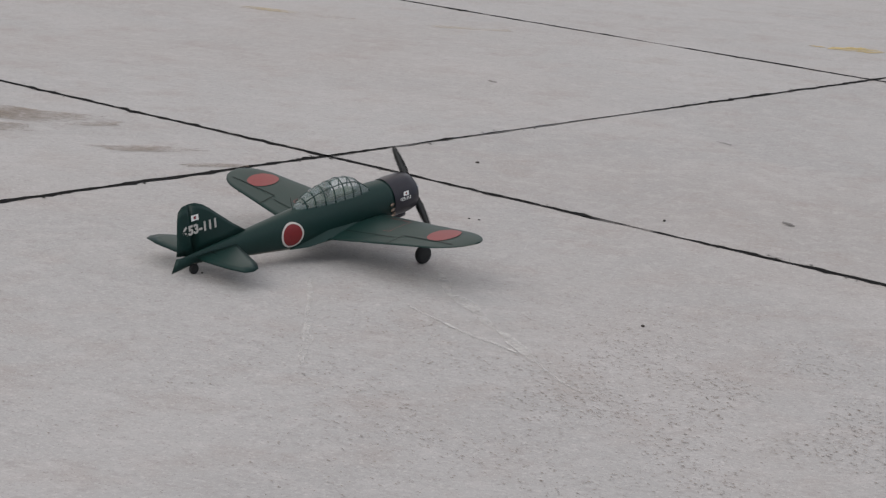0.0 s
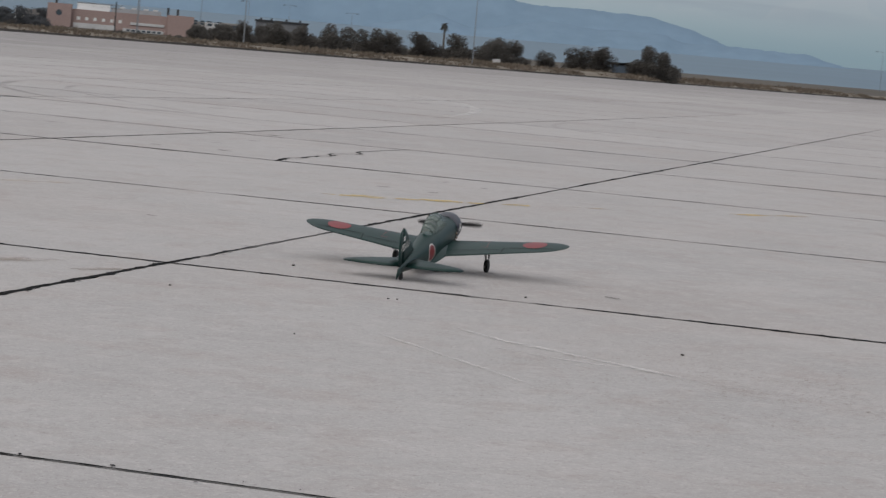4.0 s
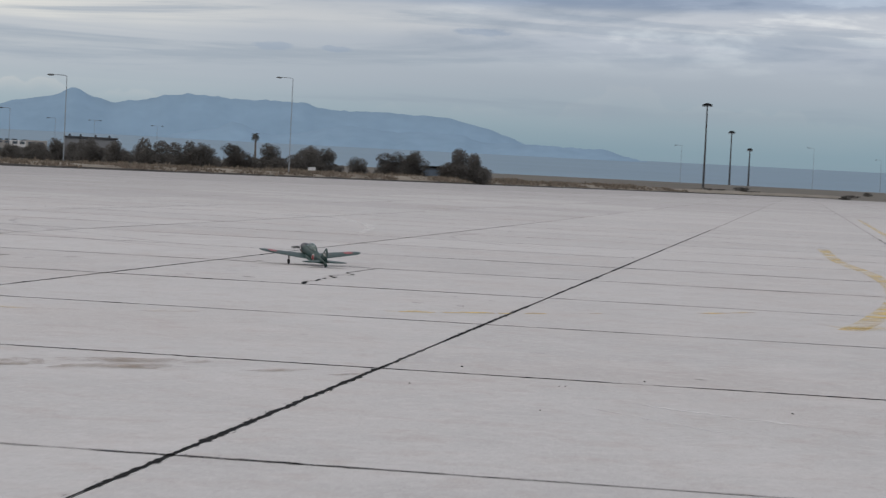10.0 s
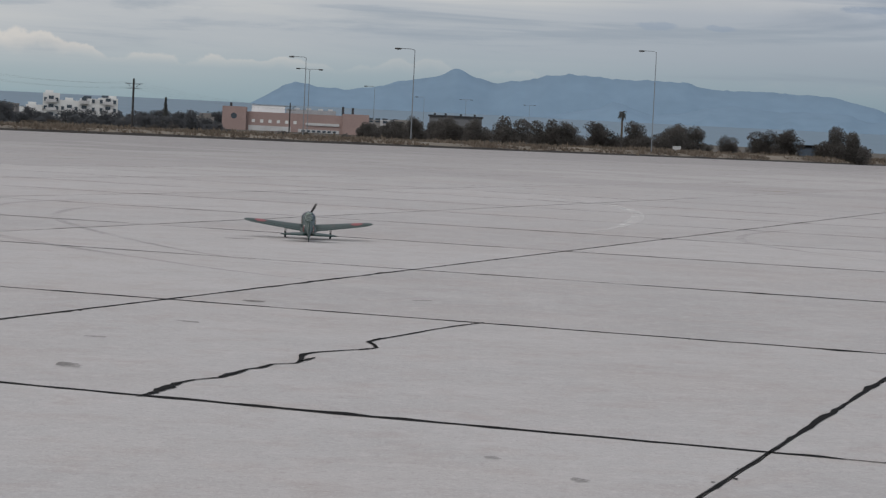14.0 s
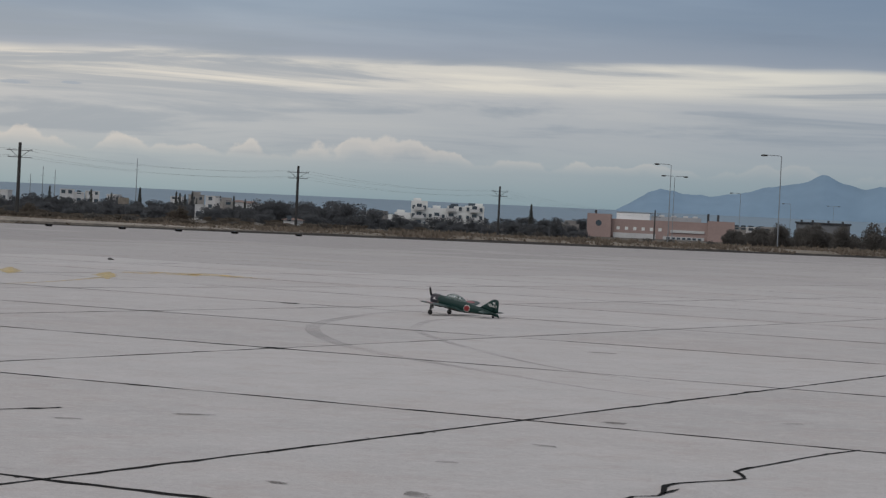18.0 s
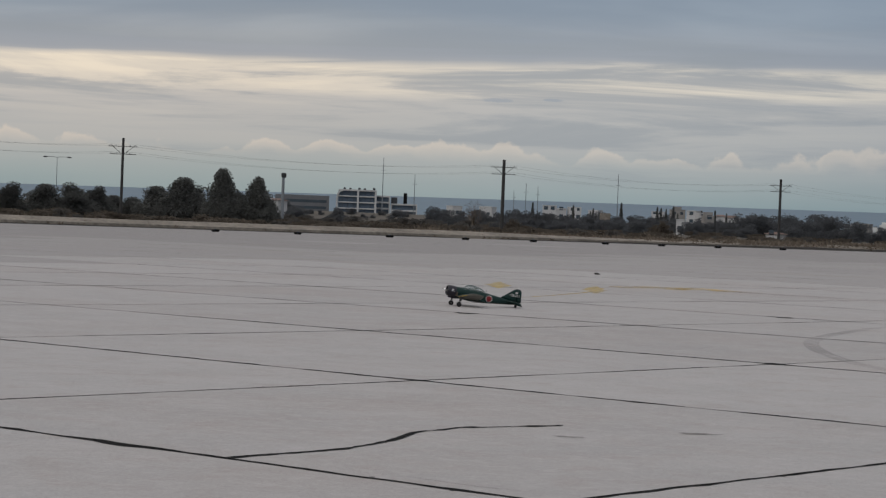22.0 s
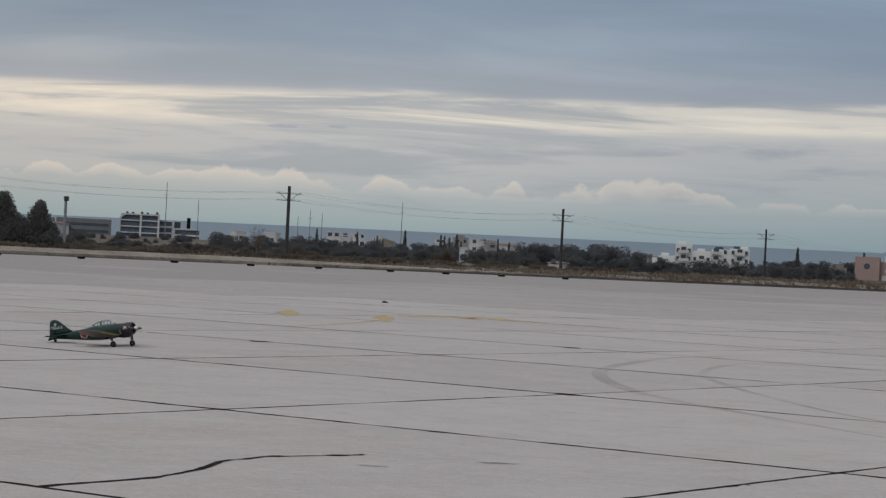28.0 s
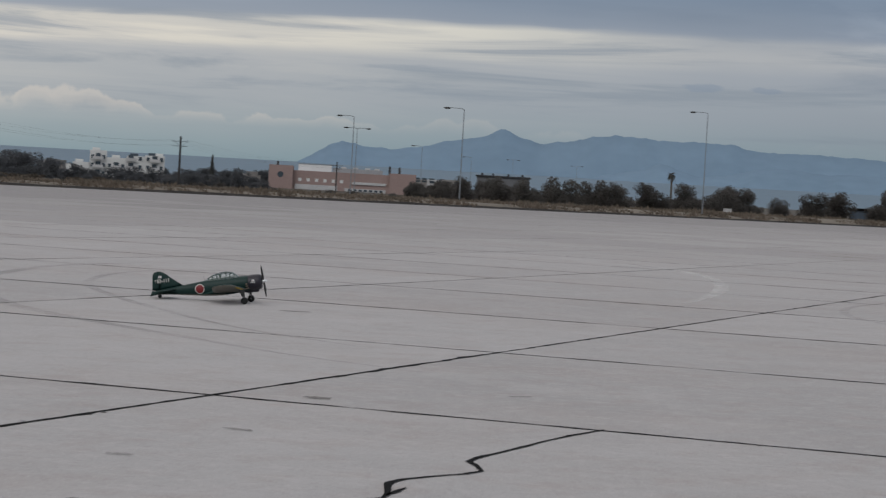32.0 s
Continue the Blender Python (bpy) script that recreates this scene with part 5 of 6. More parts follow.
def build_office():
    b = thing("office_block", facing(-24.85, 880), "four-storey office block with rounded white frame and blue glazing", "building")
    block("core", -7.4, -14, -1, 6.9, -1.0, 11.3, "blue_pane", b, "blue-grey glazed storeys")
    for k in range(5):
        block("floor_slab", -7.6, -14.2, 1.9 + 2.35 * k, 6.9, -0.2, 2.35 + 2.35 * k, "house_white", b, "white concrete floor band")
    for x in (-7.8, -1.0):
        block("column", x, -0.75, -1, x + 0.75, 0.1, 11.8, "house_white", b)
    # the shoulder: a bent white band that wraps one end
    bm = bmesh.new()
    rim = [(7.8, -1), (7.8, 8.6), (7.55, 9.8), (7.0, 10.8), (6.2, 11.5), (5.0, 11.8), (-7.8, 11.8)]
    inner = [(7.2, -1), (7.2, 8.5), (6.95, 9.5), (6.5, 10.35), (5.9, 10.9), (4.9, 11.2), (-7.8, 11.2)]
    rows = [[bm.verts.new((x, y, z)) for (x, z), y in ((o, 0.15), (i, 0.15), (i, -14.2), (o, -14.2))] for o, i in zip(rim, inner)]
    for p, q in zip(rows, rows[1:]):
        for k in range(4):
            bm.faces.new((p[k], p[(k + 1) % 4], q[(k + 1) % 4], q[k]))
    bm.faces.new(rows[0])
    bm.faces.new(rows[-1][::-1])
    part("shoulder", bm, "house_white", b, "rounded white end frame")
    for x, z in ((4.2, 12.5), (2.0, 12.4), (-1.5, 12.6), (-3.6, 12.4), (-7.2, 12.7)):
        block("roof_unit", x, -6, 11.8, x + 0.9, -4, z, "slate", b)
    for z in (0.2, 2.6, 4.95, 7.3, 9.6):
        for x in (-5.6, -3.4, 1.0, 3.2, 5.2):
            block("mullion", x, -1.02, z, x + 0.14, -0.9, z + 1.5, "slate", b)
    w = thing("office_block", facing(-23.86, 885), "lower white office wing with terraces and a dark chimney", "building")
    for x0, x1, z, st in ((2.2, 8.2, 9.9, 4), (-8.4, 1.9, 7.0, 3)):
        block("core", x0 + 0.2, -12, -1, x1 - 0.2, -0.8, z - 0.1, "blue_pane", w)
        for k in range(st):
            block("floor_slab", x0, -12.2, z - 0.65 - 2.35 * k, x1, 0, z - 2.35 * k, "house_white", w, "white floor band")
        for x in (x0, x1 - 0.5):
            block("column", x, -0.55, -1, x + 0.5, 0.12, z - 0.7, "house_white", w)
    block("chimney", -4.4, -5, 6.9, -3.0, -4, 11.2, "lamp_box", w, "dark chimney")
    block("roof_unit", -0.6, -6, 6.9, 1.8, -4, 9.4, "slate", w)
    g = thing("warehouse", facing(-26.3, 890), "long grey flat-roofed building", "building")
    block("wall", -12, -16, -1, 9, 0, 9.0, "house_dark", g)
    for k in range(3):
        block("window", -11, 0, 1.2 + 2.5 * k, 8.2, 0.06, 2.3 + 2.5 * k, "pane", g, "dark ribbon window")


def build_houses():
    rnd = random.Random(33)
    wins = [window_mesh(1.0, 1.1), window_mesh(1.5, 1.3)]
    # azimuth, distance, width, height of the roof above the field
    spots = [(-20.0, 850, 5, 8.4), (-19.7, 850, 4, 7.4), (-19.35, 850, 4.6, 8.1), (-18.9, 860, 4, 7.3), (-17.3, 870, 4.4, 7.8), (-16.78, 850, 5.2, 8.6), (-16.45, 845, 4, 8.4), (-16.1, 800, 4.4, 7.3), (-15.75, 780, 3.6, 6.6),
             (-15.45, 760, 4.4, 6.2), (-15.12, 760, 4, 5.9), (-16.72, 600, 2.2, 4.0), (-16.0, 720, 3, 6.0), (-12.3, 650, 5, 4.9), (-12.58, 660, 3, 4.5), (-14.46, 470, 2.6, 1.5), (-21.6, 870, 5, 7.2), (-22.3, 870, 4, 7.0),
             (-26.95, 560, 3, 5.0), (-7.6, 700, 4.5, 4.4), (-7.3, 690, 3, 3.9)] + [(rnd.uniform(-3.4, -2.3), rnd.uniform(640, 760), rnd.uniform(4, 7), 5.6) for _ in range(4)]
    for az, d, w, roof_z in spots:
        tiled = rnd.random() < 0.1 or d == 470
        h = thing("house", facing(az, d, rise(d)) @ pose(0, 0, 0, 0, 0, rnd.uniform(-25, 25)),
                  "distant white house with a terracotta roof" if tiled else "distant flat-roofed white house", "house", "houses of the town")
        dp, z = rnd.uniform(4, 7), roof_z - rise(d) - 0.35
        coat = "house_white" if rnd.random() < 0.7 else "house_tan"
        block("wall", -w / 2, -dp, -1, w / 2, 0, z, coat, h)
        if tiled:
            bm = bmesh.new()
            a, b_ = w / 2 + 0.4, dp + 0.4
            p = [bm.verts.new(v) for v in ((-a, 0.4, z), (a, 0.4, z), (a, -b_, z), (-a, -b_, z), (-a * 0.5, -dp / 2, z + w * 0.16), (a * 0.5, -dp / 2, z + w * 0.16))]
            for f in ((0, 1, 5, 4), (1, 2, 5), (2, 3, 4, 5), (3, 0, 4), (3, 2, 1, 0)):
                bm.faces.new([p[i] for i in f])
            part("roof", bm, "roof", h)
        else:
            block("parapet", -w / 2 - 0.1, -dp - 0.1, z, w / 2 + 0.1, 0.1, z + 0.35, coat, h)
            if rnd.random() < 0.3:
                block("roof_hut", -1.4, -dp * 0.7, z + 0.35, 1.4, -dp * 0.3, z + 1.4, coat, h)
        cols = int(w // 2.2)
        for r in range(2 if z > 4.0 else 1):
            windows_on(h, wins[rnd.randrange(2)], -w / 2, w / 2, 0.9 + 2.8 * r, 1, cols, 1, 0.03)
    # dark flat roof behind the olive row
    s = thing("warehouse", facing(-1.2, 520), "low building with a dark flat roof", "building")
    block("wall", -6.6, -8, -1, 5.4, 0, 5.9, "house_dark", s)
    block("roof", -6.9, -8.5, 5.9, 5.7, 0.4, 6.25, "slate", s, "dark flat roof")
    for x in (-5.2, -2.0, 1.5, 4.0):
        block("roof_unit", x, -5, 6.25, x + 0.5, -4, 6.75, "slate", s)
    s = thing("kiosk", facing(7.75, 400), "small blue-grey hut between the trees", "hut")
    block("wall", -2.2, -3, -0.1, 2.2, 0, 2.6, "blue_pane", s)
    block("roof", -2.6, -3.3, 2.6, 2.6, 0.4, 3.0, "lamp_box", s)
    s = thing("utility_box", facing(4.45, 345, 0.95), "small white utility box on the verge", "box")
    block("body", -0.62, -0.5, -0.45, 0.62, 0, 0.6, "house_white", s)
    block("lid", -0.68, -0.56, 0.6, 0.68, 0.06, 0.7, "frame", s)
    s = thing("water_tower", facing(-18.6, 640), "small pale concrete tower", "tower")
    block("shaft", -0.8, -0.8, -0.3, 0.8, 0.8, 3.2, "curb", s)
    block("tank", -1.5, -1.5, 3.2, 1.5, 1.5, 5.0, "curb", s)
    # open shed to the far south
    s = thing("carport", facing(-38.5, 260), "open canopy on thin posts", "shed")
    block("roof", -9, -5, 4.6, 9, 5, 5.2, "house_grey", s)
    for x in (-8, 0, 8):
        block("post", x - 0.12, -0.12, 0, x + 0.12, 0.12, 4.6, "steel", s)
    s = thing("warehouse", facing(-42.5, 280), "low brown building at the edge of the field", "building")
    block("wall", -9, -10, -0.1, 9, 0, 6.5, "house_grey", s)
    block("roof", -9.5, -10.5, 6.5, 9.5, 0.5, 7.0, "roof", s)


# ---- poles and lamps ----
def build_poles():
    tops = []
    for az, d, h, r in ((-39.0, 240, 10.5, 0.2), (-30.7, 285, 10.0, 0.19), (-21.19, 314, 10.0, 0.26), (-14.29, 369, 10.0, 0.24), (-9.21, 463, 10.0, 0.24), (-5.3, 640, 8.7, 0.2)):
        m = facing(az, d)
        p = thing("utility_pole", m, "dark wooden power pole with crossarms", "pole", "power poles")
        bm = bmesh.new()
        tube(bm, (0, 0, -0.3), (0, 0, h), r, r * 0.8, 8)
        part("post", bm, "pole", p)
        arms = []
        for z, w in ((h - 1.05, 1.75), (h - 2.0, 1.6)):
            bm = bmesh.new()
            box(bm, -w, -0.05, z - 0.035, w, 0.05, z + 0.035)
            part("crossarm", bm, "pole", p)
            for x in (-w + 0.1, -w * 0.5, w * 0.5, w - 0.1):
                bm = bmesh.new()
                tube(bm, (x, 0, z + 0.035), (x, 0, z + 0.2), 0.035, 0.02, 6)
                part("insulator", bm, "steel", p)
            arms.append((z, w))
        for sx in (-1, 1):
            bm = bmesh.new()
            tube(bm, (sx * 0.2, 0, h - 1.95), (sx * 1.5, 0, h - 0.85), 0.035, 0.035, 5)
            part("brace", bm, "pole", p)
        tops.append([m @ Vector((x, 0, z + 0.28)) for z, w in arms for x in (-w + 0.1, w - 0.1)])
    for a, b in zip(tops, tops[1:]):
        for p, q in zip(a, b):
            bm = bmesh.new()
            pts = [p.lerp(q, k / 16) - Vector((0, 0, 1.1 * 4 * (k / 16) * (1 - k / 16))) for k in range(17)]
            loft(bm, [[u + Vector((0.009 * math.cos(2.1 * q), 0.009 * math.sin(2.1 * q) * 0.7, 0.009 * math.sin(2.1 * q))) for q in range(3)] for u in pts])
            tagged(part("power_line", bm, "wire"), "thin overhead power line sagging between poles", "cable", "power lines")


def street_lamp(az, d, h, double=False, turn=0.0):
    p = thing("street_lamp", facing(az, d, rise(d)) @ pose(0, 0, 0, 0, 0, turn), "tall grey steel street lamp with two arms" if double else "tall grey steel street lamp with one arm", "street lamp", "street lamps")
    bm = bmesh.new()
    tube(bm, (0, 0, -0.3), (0, 0, h), 0.085, 0.045, 8)
    part("mast", bm, "steel", p)
    for sx in ((1, -1) if double else (1,)):
        bm = bmesh.new()
        pts = [(0, 0, h), (sx * 0.35, 0, h + 0.12), (sx * 1.7, 0, h + 0.16)]
        for u, v in zip(pts, pts[1:]):
            tube(bm, u, v, 0.05, 0.045, 6)
        part("arm", bm, "steel", p)
        bm = bmesh.new()
        ball(bm, (sx * 2.1, 0, h + 0.1), 0.36, 10, 6, (1.35, 0.6, 0.36))
        part("lamp_head", bm, "dark_metal", p)


def flood_mast(az, d, h, rim):
    p = thing("flood_mast", facing(az, d, rise(d)), "tall steel floodlight mast with a round crown", "light mast", "floodlight masts")
    bm = bmesh.new()
    tube(bm, (0, 0, -0.3), (0, 0, h), 0.38, 0.2, 10)
    part("mast", bm, "pole", p)
    bm = bmesh.new()
    lathe(bm, [(0.3, h - 0.3), (rim, h), (rim, h + 0.35), (0.5, h + 0.75), (0.05, h + 0.85)], Matrix(), 18)
    part("crown", bm, "lamp_box", p)
    for k in range(10):
        a = 2 * math.pi * k / 10
        bm = bmesh.new()
        c = Vector((math.cos(a) * rim * 0.85, math.sin(a) * rim * 0.85, h - 0.18))
        box(bm, c.x - 0.25, c.y - 0.25, c.z - 0.2, c.x + 0.25, c.y + 0.25, c.z + 0.15)
        part("floodlight", bm, "steel", p)


def build_lamps():
    for az, d, h, dbl, turn in ((-2.23, 285, 12, False, 0), (3.82, 330, 15.0, False, 0), (-4.95, 338, 12, False, 0), (-4.85, 403, 12, True, 20), (-3.2, 526, 12, False, 10), (-1.95, 640, 12, False, 10),
                                (-0.9, 760, 12, True, 30), (0.7, 800, 11, True, 30), (14.15, 774, 13.4, False, 0), (17.49, 836, 15.0, False, 0), (19.17, 897, 12.6, False, 0), (19.66, 897, 10.8, False, 0), (20.96, 862, 14.6, True, 30), (21.13, 862, 14.8, False, 0), (-32.3, 420, 10, True, 0)):
        street_lamp(az, d, h, dbl, turn)
    for az, d, h, rim in ((14.75, 733, 27.0, 1.6), (15.39, 897, 20.8, 1.3), (15.87, 897, 14.2, 1.1)):
        flood_mast(az, d, h, rim)
    p = thing("camera_mast", facing(-26.7, 330), "thick grey steel mast with a box head", "mast")
    bm = bmesh.new()
    tube(bm, (0, 0, -0.2), (0, 0, 6.6), 0.24, 0.2, 8)
    part("mast", bm, "steel", p)
    bm = bmesh.new()
    box(bm, -0.42, -0.3, 6.6, 0.3, 0.3, 7.3, 0.08)
    part("head", bm, "dark_metal", p)
    # thin antennas over the town
    for az, d, h in ((-24.2, 860, 24), (-23.4, 860, 18), (-20.6, 900, 17), (-20.3, 900, 16), (-20.9, 900, 14), (-18.3, 900, 22)):
        x, y = spot(az, d)
        p = thing("antenna_mast", pose(x, y, 0), "thin lattice radio mast", "antenna", "radio masts")
        bm = bmesh.new()
        tube(bm, (0, 0, -0.2), (0, 0, h), 0.22, 0.1, 5)
        part("mast", bm, "steel", p)
        bm = bmesh.new()
        tube(bm, (-0.9, 0, h * 0.8), (0.9, 0, h * 0.8), 0.07, 0.07, 5)
        part("crossbar", bm, "steel", p)
    for az in (-28.35, -26.3, -24.0, -22.1, -20.4, -18.6, -17.2, -15.8, -14.2):
        x, y = edge_spot(az, -11.0)
        p = thing("edge_marker", pose(x, y, 0.003, 0, 0, 59 + 8 * math.sin(az)), "low black marker block on the edge of the apron", "marker", "edge markers")
        bm = bmesh.new()
        box(bm, -0.22, -0.25, 0, 0.22, 0.25, 0.16, 0.05)
        part("block", bm, "lamp_box", p)
        bm = bmesh.new()
        tube(bm, (0, 0, 0.16), (0, 0, 0.21), 0.09, 0.05, 8)
        part("lens", bm, "pane", p)


# ---- the model fighter ----
K = 0.1505            # metres of the model for each metre of the original
STANCE = math.atan2(1.60 - 0.40, 6.94)
GEAR = Vector((-1.51, 0, -1.60))
FUSE = [(-1.25, 0.575, 0.56, -0.60), (-1.8, 0.57, 0.59, -0.67), (-2.4, 0.56, 0.61, -0.72), (-3.1, 0.55, 0.62, -0.75), (-3.9, 0.53, 0.61, -0.73), (-4.8, 0.47, 0.55, -0.64),
        (-5.8, 0.375, 0.46, -0.49), (-6.8, 0.27, 0.37, -0.34), (-7.7, 0.175, 0.29, -0.2), (-8.4, 0.09, 0.22, -0.1), (-8.85, 0.03, 0.16, -0.04)]


def stance(p):
    """From the original's level axes (x forward from the spinner, z up) to the model standing on its wheels."""
    v = Vector(p) - GEAR
    c, s = math.cos(STANCE), math.sin(STANCE)
    return Vector((v.x * c - v.z * s, v.y, v.x * s + v.z * c)) * K


def set_down(bm):
    for v in bm.verts:
        v.co = stance(v.co)
    return bm


def fuse_at(x):
    xs = [-f[0] for f in FUSE]
    return [float(np.interp(-x, xs, [f[k] for f in FUSE])) for k in (1, 2, 3)]


def fuse_ring(x, n=28, grow=0.0):
    w, t, b = fuse_at(x)
    mid, half = (t + b) / 2, (t - b) / 2
    ring = []
    for k in range(n):
        a = 2 * math.pi * k / n
        c, s = math.cos(a), math.sin(a)
        e = 0.9
        ring.append((x, math.copysign(abs(c) ** e, c) * (w + grow), mid + math.copysign(abs(s) ** e, s) * (half + grow)))
    return ring


def fuse_side(x, z, grow):
    w, t, b = fuse_at(x)
    mid, half = (t + b) / 2, (t - b) / 2
    s = max(-1, min(1, (z - mid) / half))
    return w * math.sqrt(max(0, 1 - abs(s) ** (2 / 0.9))) ** 0.9 + grow


def chord(y):
    """Leading and trailing edge of the wing at y."""
    y = abs(y)
    le, te = -1.5 - 0.085 * y, -4.2 + 0.14 * y
    if y > 4.5:
        f = math.sqrt(max(0.0, 1 - ((y - 4.5) / 1.12) ** 2))
        mid = (le + te) / 2 + 0.12 * (1 - f)
        le, te = mid + (le - (le + te) / 2) * f, mid + (te - (le + te) / 2) * f
    return le, te


def wing_z(x, y, side):
    """Upper (side 1) or lower (side -1) surface."""
    le, te = chord(y)
    c = max(1e-4, le - te)
    u = min(1, max(0, (le - x) / c))
    thick = 0.13 - 0.008 * abs(y)
    z = 5 * thick * (0.2969 * math.sqrt(u) - 0.126 * u - 0.3516 * u * u + 0.2843 * u ** 3 - 0.1015 * u ** 4) * c
    return -0.52 + 0.115 * abs(y) + (z * 1.15 + 0.02 if side > 0 else -z * 0.7)


def wing_half(s):
    bm, rings = bmesh.new(), []
    for y in (0.3, 0.7, 1.3, 2.0, 2.8, 3.6, 4.3, 4.6, 4.9, 5.15, 5.35, 5.48, 5.57, 5.61):
        le, te = chord(y)
        us = [0, 0.015, 0.05, 0.12, 0.22, 0.35, 0.5, 0.65, 0.8, 0.92, 1.0]
        up = [(le - (le - te) * u, s * y, wing_z(le - (le - te) * u, y, 1)) for u in us]
        dn = [(le - (le - te) * u, s * y, wing_z(le - (le - te) * u, y, -1)) for u in us[1:-1]]
        rings.append(up + dn[::-1])
    loft(bm, rings if s > 0 else [r[::-1] for r in rings])
    bmesh.ops.recalc_face_normals(bm, faces=bm.faces)
    bm.normal_update()
    for f in bm.faces:
        f.material_index = 0 if f.normal.z > -0.05 else 1
    return set_down(bm)


def on_wing(s, x, y, r, grow=0.012):
    bm = bmesh.new()
    rings = [[(x, s * y, wing_z(x, y, 1) + grow)]]
    prev = [bm.verts.new((x, s * y, wing_z(x, y, 1) + grow))]
    for q in (0.33, 0.66, 1.0):
        ring = []
        for k in range(28):
            a = 2 * math.pi * k / 28
            px, py = x + r * q * math.cos(a), y + r * q * math.sin(a)
            ring.append(bm.verts.new((px, s * py, wing_z(px, py, 1) + grow)))
        for k in range(28):
            n = (k + 1) % 28
            f = (prev[0], ring[k], ring[n]) if len(prev) == 1 else (prev[k], ring[k], ring[n], prev[n])
            bm.faces.new(f if s > 0 else f[::-1])
        prev = ring
    return set_down(bm)


def wing_line(s, pts, w, side=1):
    bm, prev = bmesh.new(), None
    P = []
    for (x0, y0), (x1, y1) in zip(pts, pts[1:]):
        P += [(x0 + (x1 - x0) * k / 8, y0 + (y1 - y0) * k / 8) for k in range(8)]
    P.append(pts[-1])
    for k, (x, y) in enumerate(P):
        dx, dy = P[min(k + 1, len(P) - 1)][0] - P[max(k - 1, 0)][0], P[min(k + 1, len(P) - 1)][1] - P[max(k - 1, 0)][1]
        l = math.hypot(dx, dy)
        nx, ny = -dy / l * w / 2, dx / l * w / 2
        pair = [bm.verts.new((x + q * nx, s * (y + q * ny), wing_z(x + q * nx, y + q * ny, side) + 0.013 * side)) for q in (1, -1)]
        if prev:
            bm.faces.new((prev[0], prev[1], pair[1], pair[0]))
        prev = pair
    return set_down(bm)


def side_disc(s, x, z, r0, r1, grow, squash=1.0):
    bm = bmesh.new()
    prev = None
    for q in ([0.001] if r0 == 0 else []) + [r0 + (r1 - r0) * t for t in (0.0, 0.33, 0.66, 1.0)]:
        ring = [bm.verts.new((x + q * math.cos(2 * math.pi * k / 32), s * fuse_side(x + q * math.cos(2 * math.pi * k / 32), z + q * math.sin(2 * math.pi * k / 32), grow),
                              z + q * math.sin(2 * math.pi * k / 32))) for k in range(32)]
        if prev:
            for k in range(32):
                n = (k + 1) % 32
                bm.faces.new((prev[k], ring[k], ring[n], prev[n]))
        prev = ring
    return set_down(bm)


def flat_tail(outline, thick, axis):
    """A thin lens-shaped surface from an outline of (a, b); axis 'h' lies flat, 'v' stands."""
    bm = bmesh.new()
    cx = sum(p[0] for p in outline) / len(outline)
    cy = sum(p[1] for p in outline) / len(outline)
    rim = [Vector(p) for p in outline]
    inner = [Vector((cx + (p.x - cx) * 0.62, cy + (p.y - cy) * 0.62)) for p in rim]
    def v3(p, h):
        return bm.verts.new((p.x, p.y, h)) if axis == "h" else bm.verts.new((p.x, h, p.y))
    top, bot, edge = [v3(p, thick) for p in inner], [v3(p, -thick) for p in inner], [v3(p, 0) for p in rim]
    n = len(rim)
    bm.faces.new(top)
    bm.faces.new(bot[::-1])
    for k in range(n):
        q = (k + 1) % n
        bm.faces.new((edge[k], edge[q], top[q], top[k]))
        bm.faces.new((bot[k], bot[q], edge[q], edge[k]))
    bmesh.ops.recalc_face_normals(bm, faces=bm.faces)
    return bm


def lettering(name, text, size, m, parent, mat, label):
    cu = bpy.data.curves.new(name, "FONT")
    cu.body, cu.size, cu.align_x, cu.align_y, cu.extrude = text, size, "CENTER", "CENTER", 0.0004
    cu.offset = size * 0.04
    cu.materials.append(MAT[mat])
    ob = new(name, cu)
    ob.parent = parent
    ob.matrix_basis = m
    return tagged(ob, label)


def build_wheel(parent, name, at, r, w):
    bm = bmesh.new()
    lathe(bm, [(r * 0.55, -w / 2), (r * 0.9, -w / 2), (r, -w * 0.25), (r, w * 0.25), (r * 0.9, w / 2), (r * 0.55, w / 2)], pose(0, 0, 0, 90), 20)
    tyre = part(name, bm, "tyre", parent, "black rubber wheel", True)
    tyre.matrix_basis = Matrix.Translation(at)
    bm = bmesh.new()
    lathe(bm, [(r * 0.56, -w * 0.36), (r * 0.22, -w * 0.5), (r * 0.22, w * 0.5), (r * 0.56, w * 0.36)], pose(0, 0, 0, 90), 14)
    part("hub", bm, "dark_metal", tyre, "dark grey metal wheel hub", True)
    return tyre


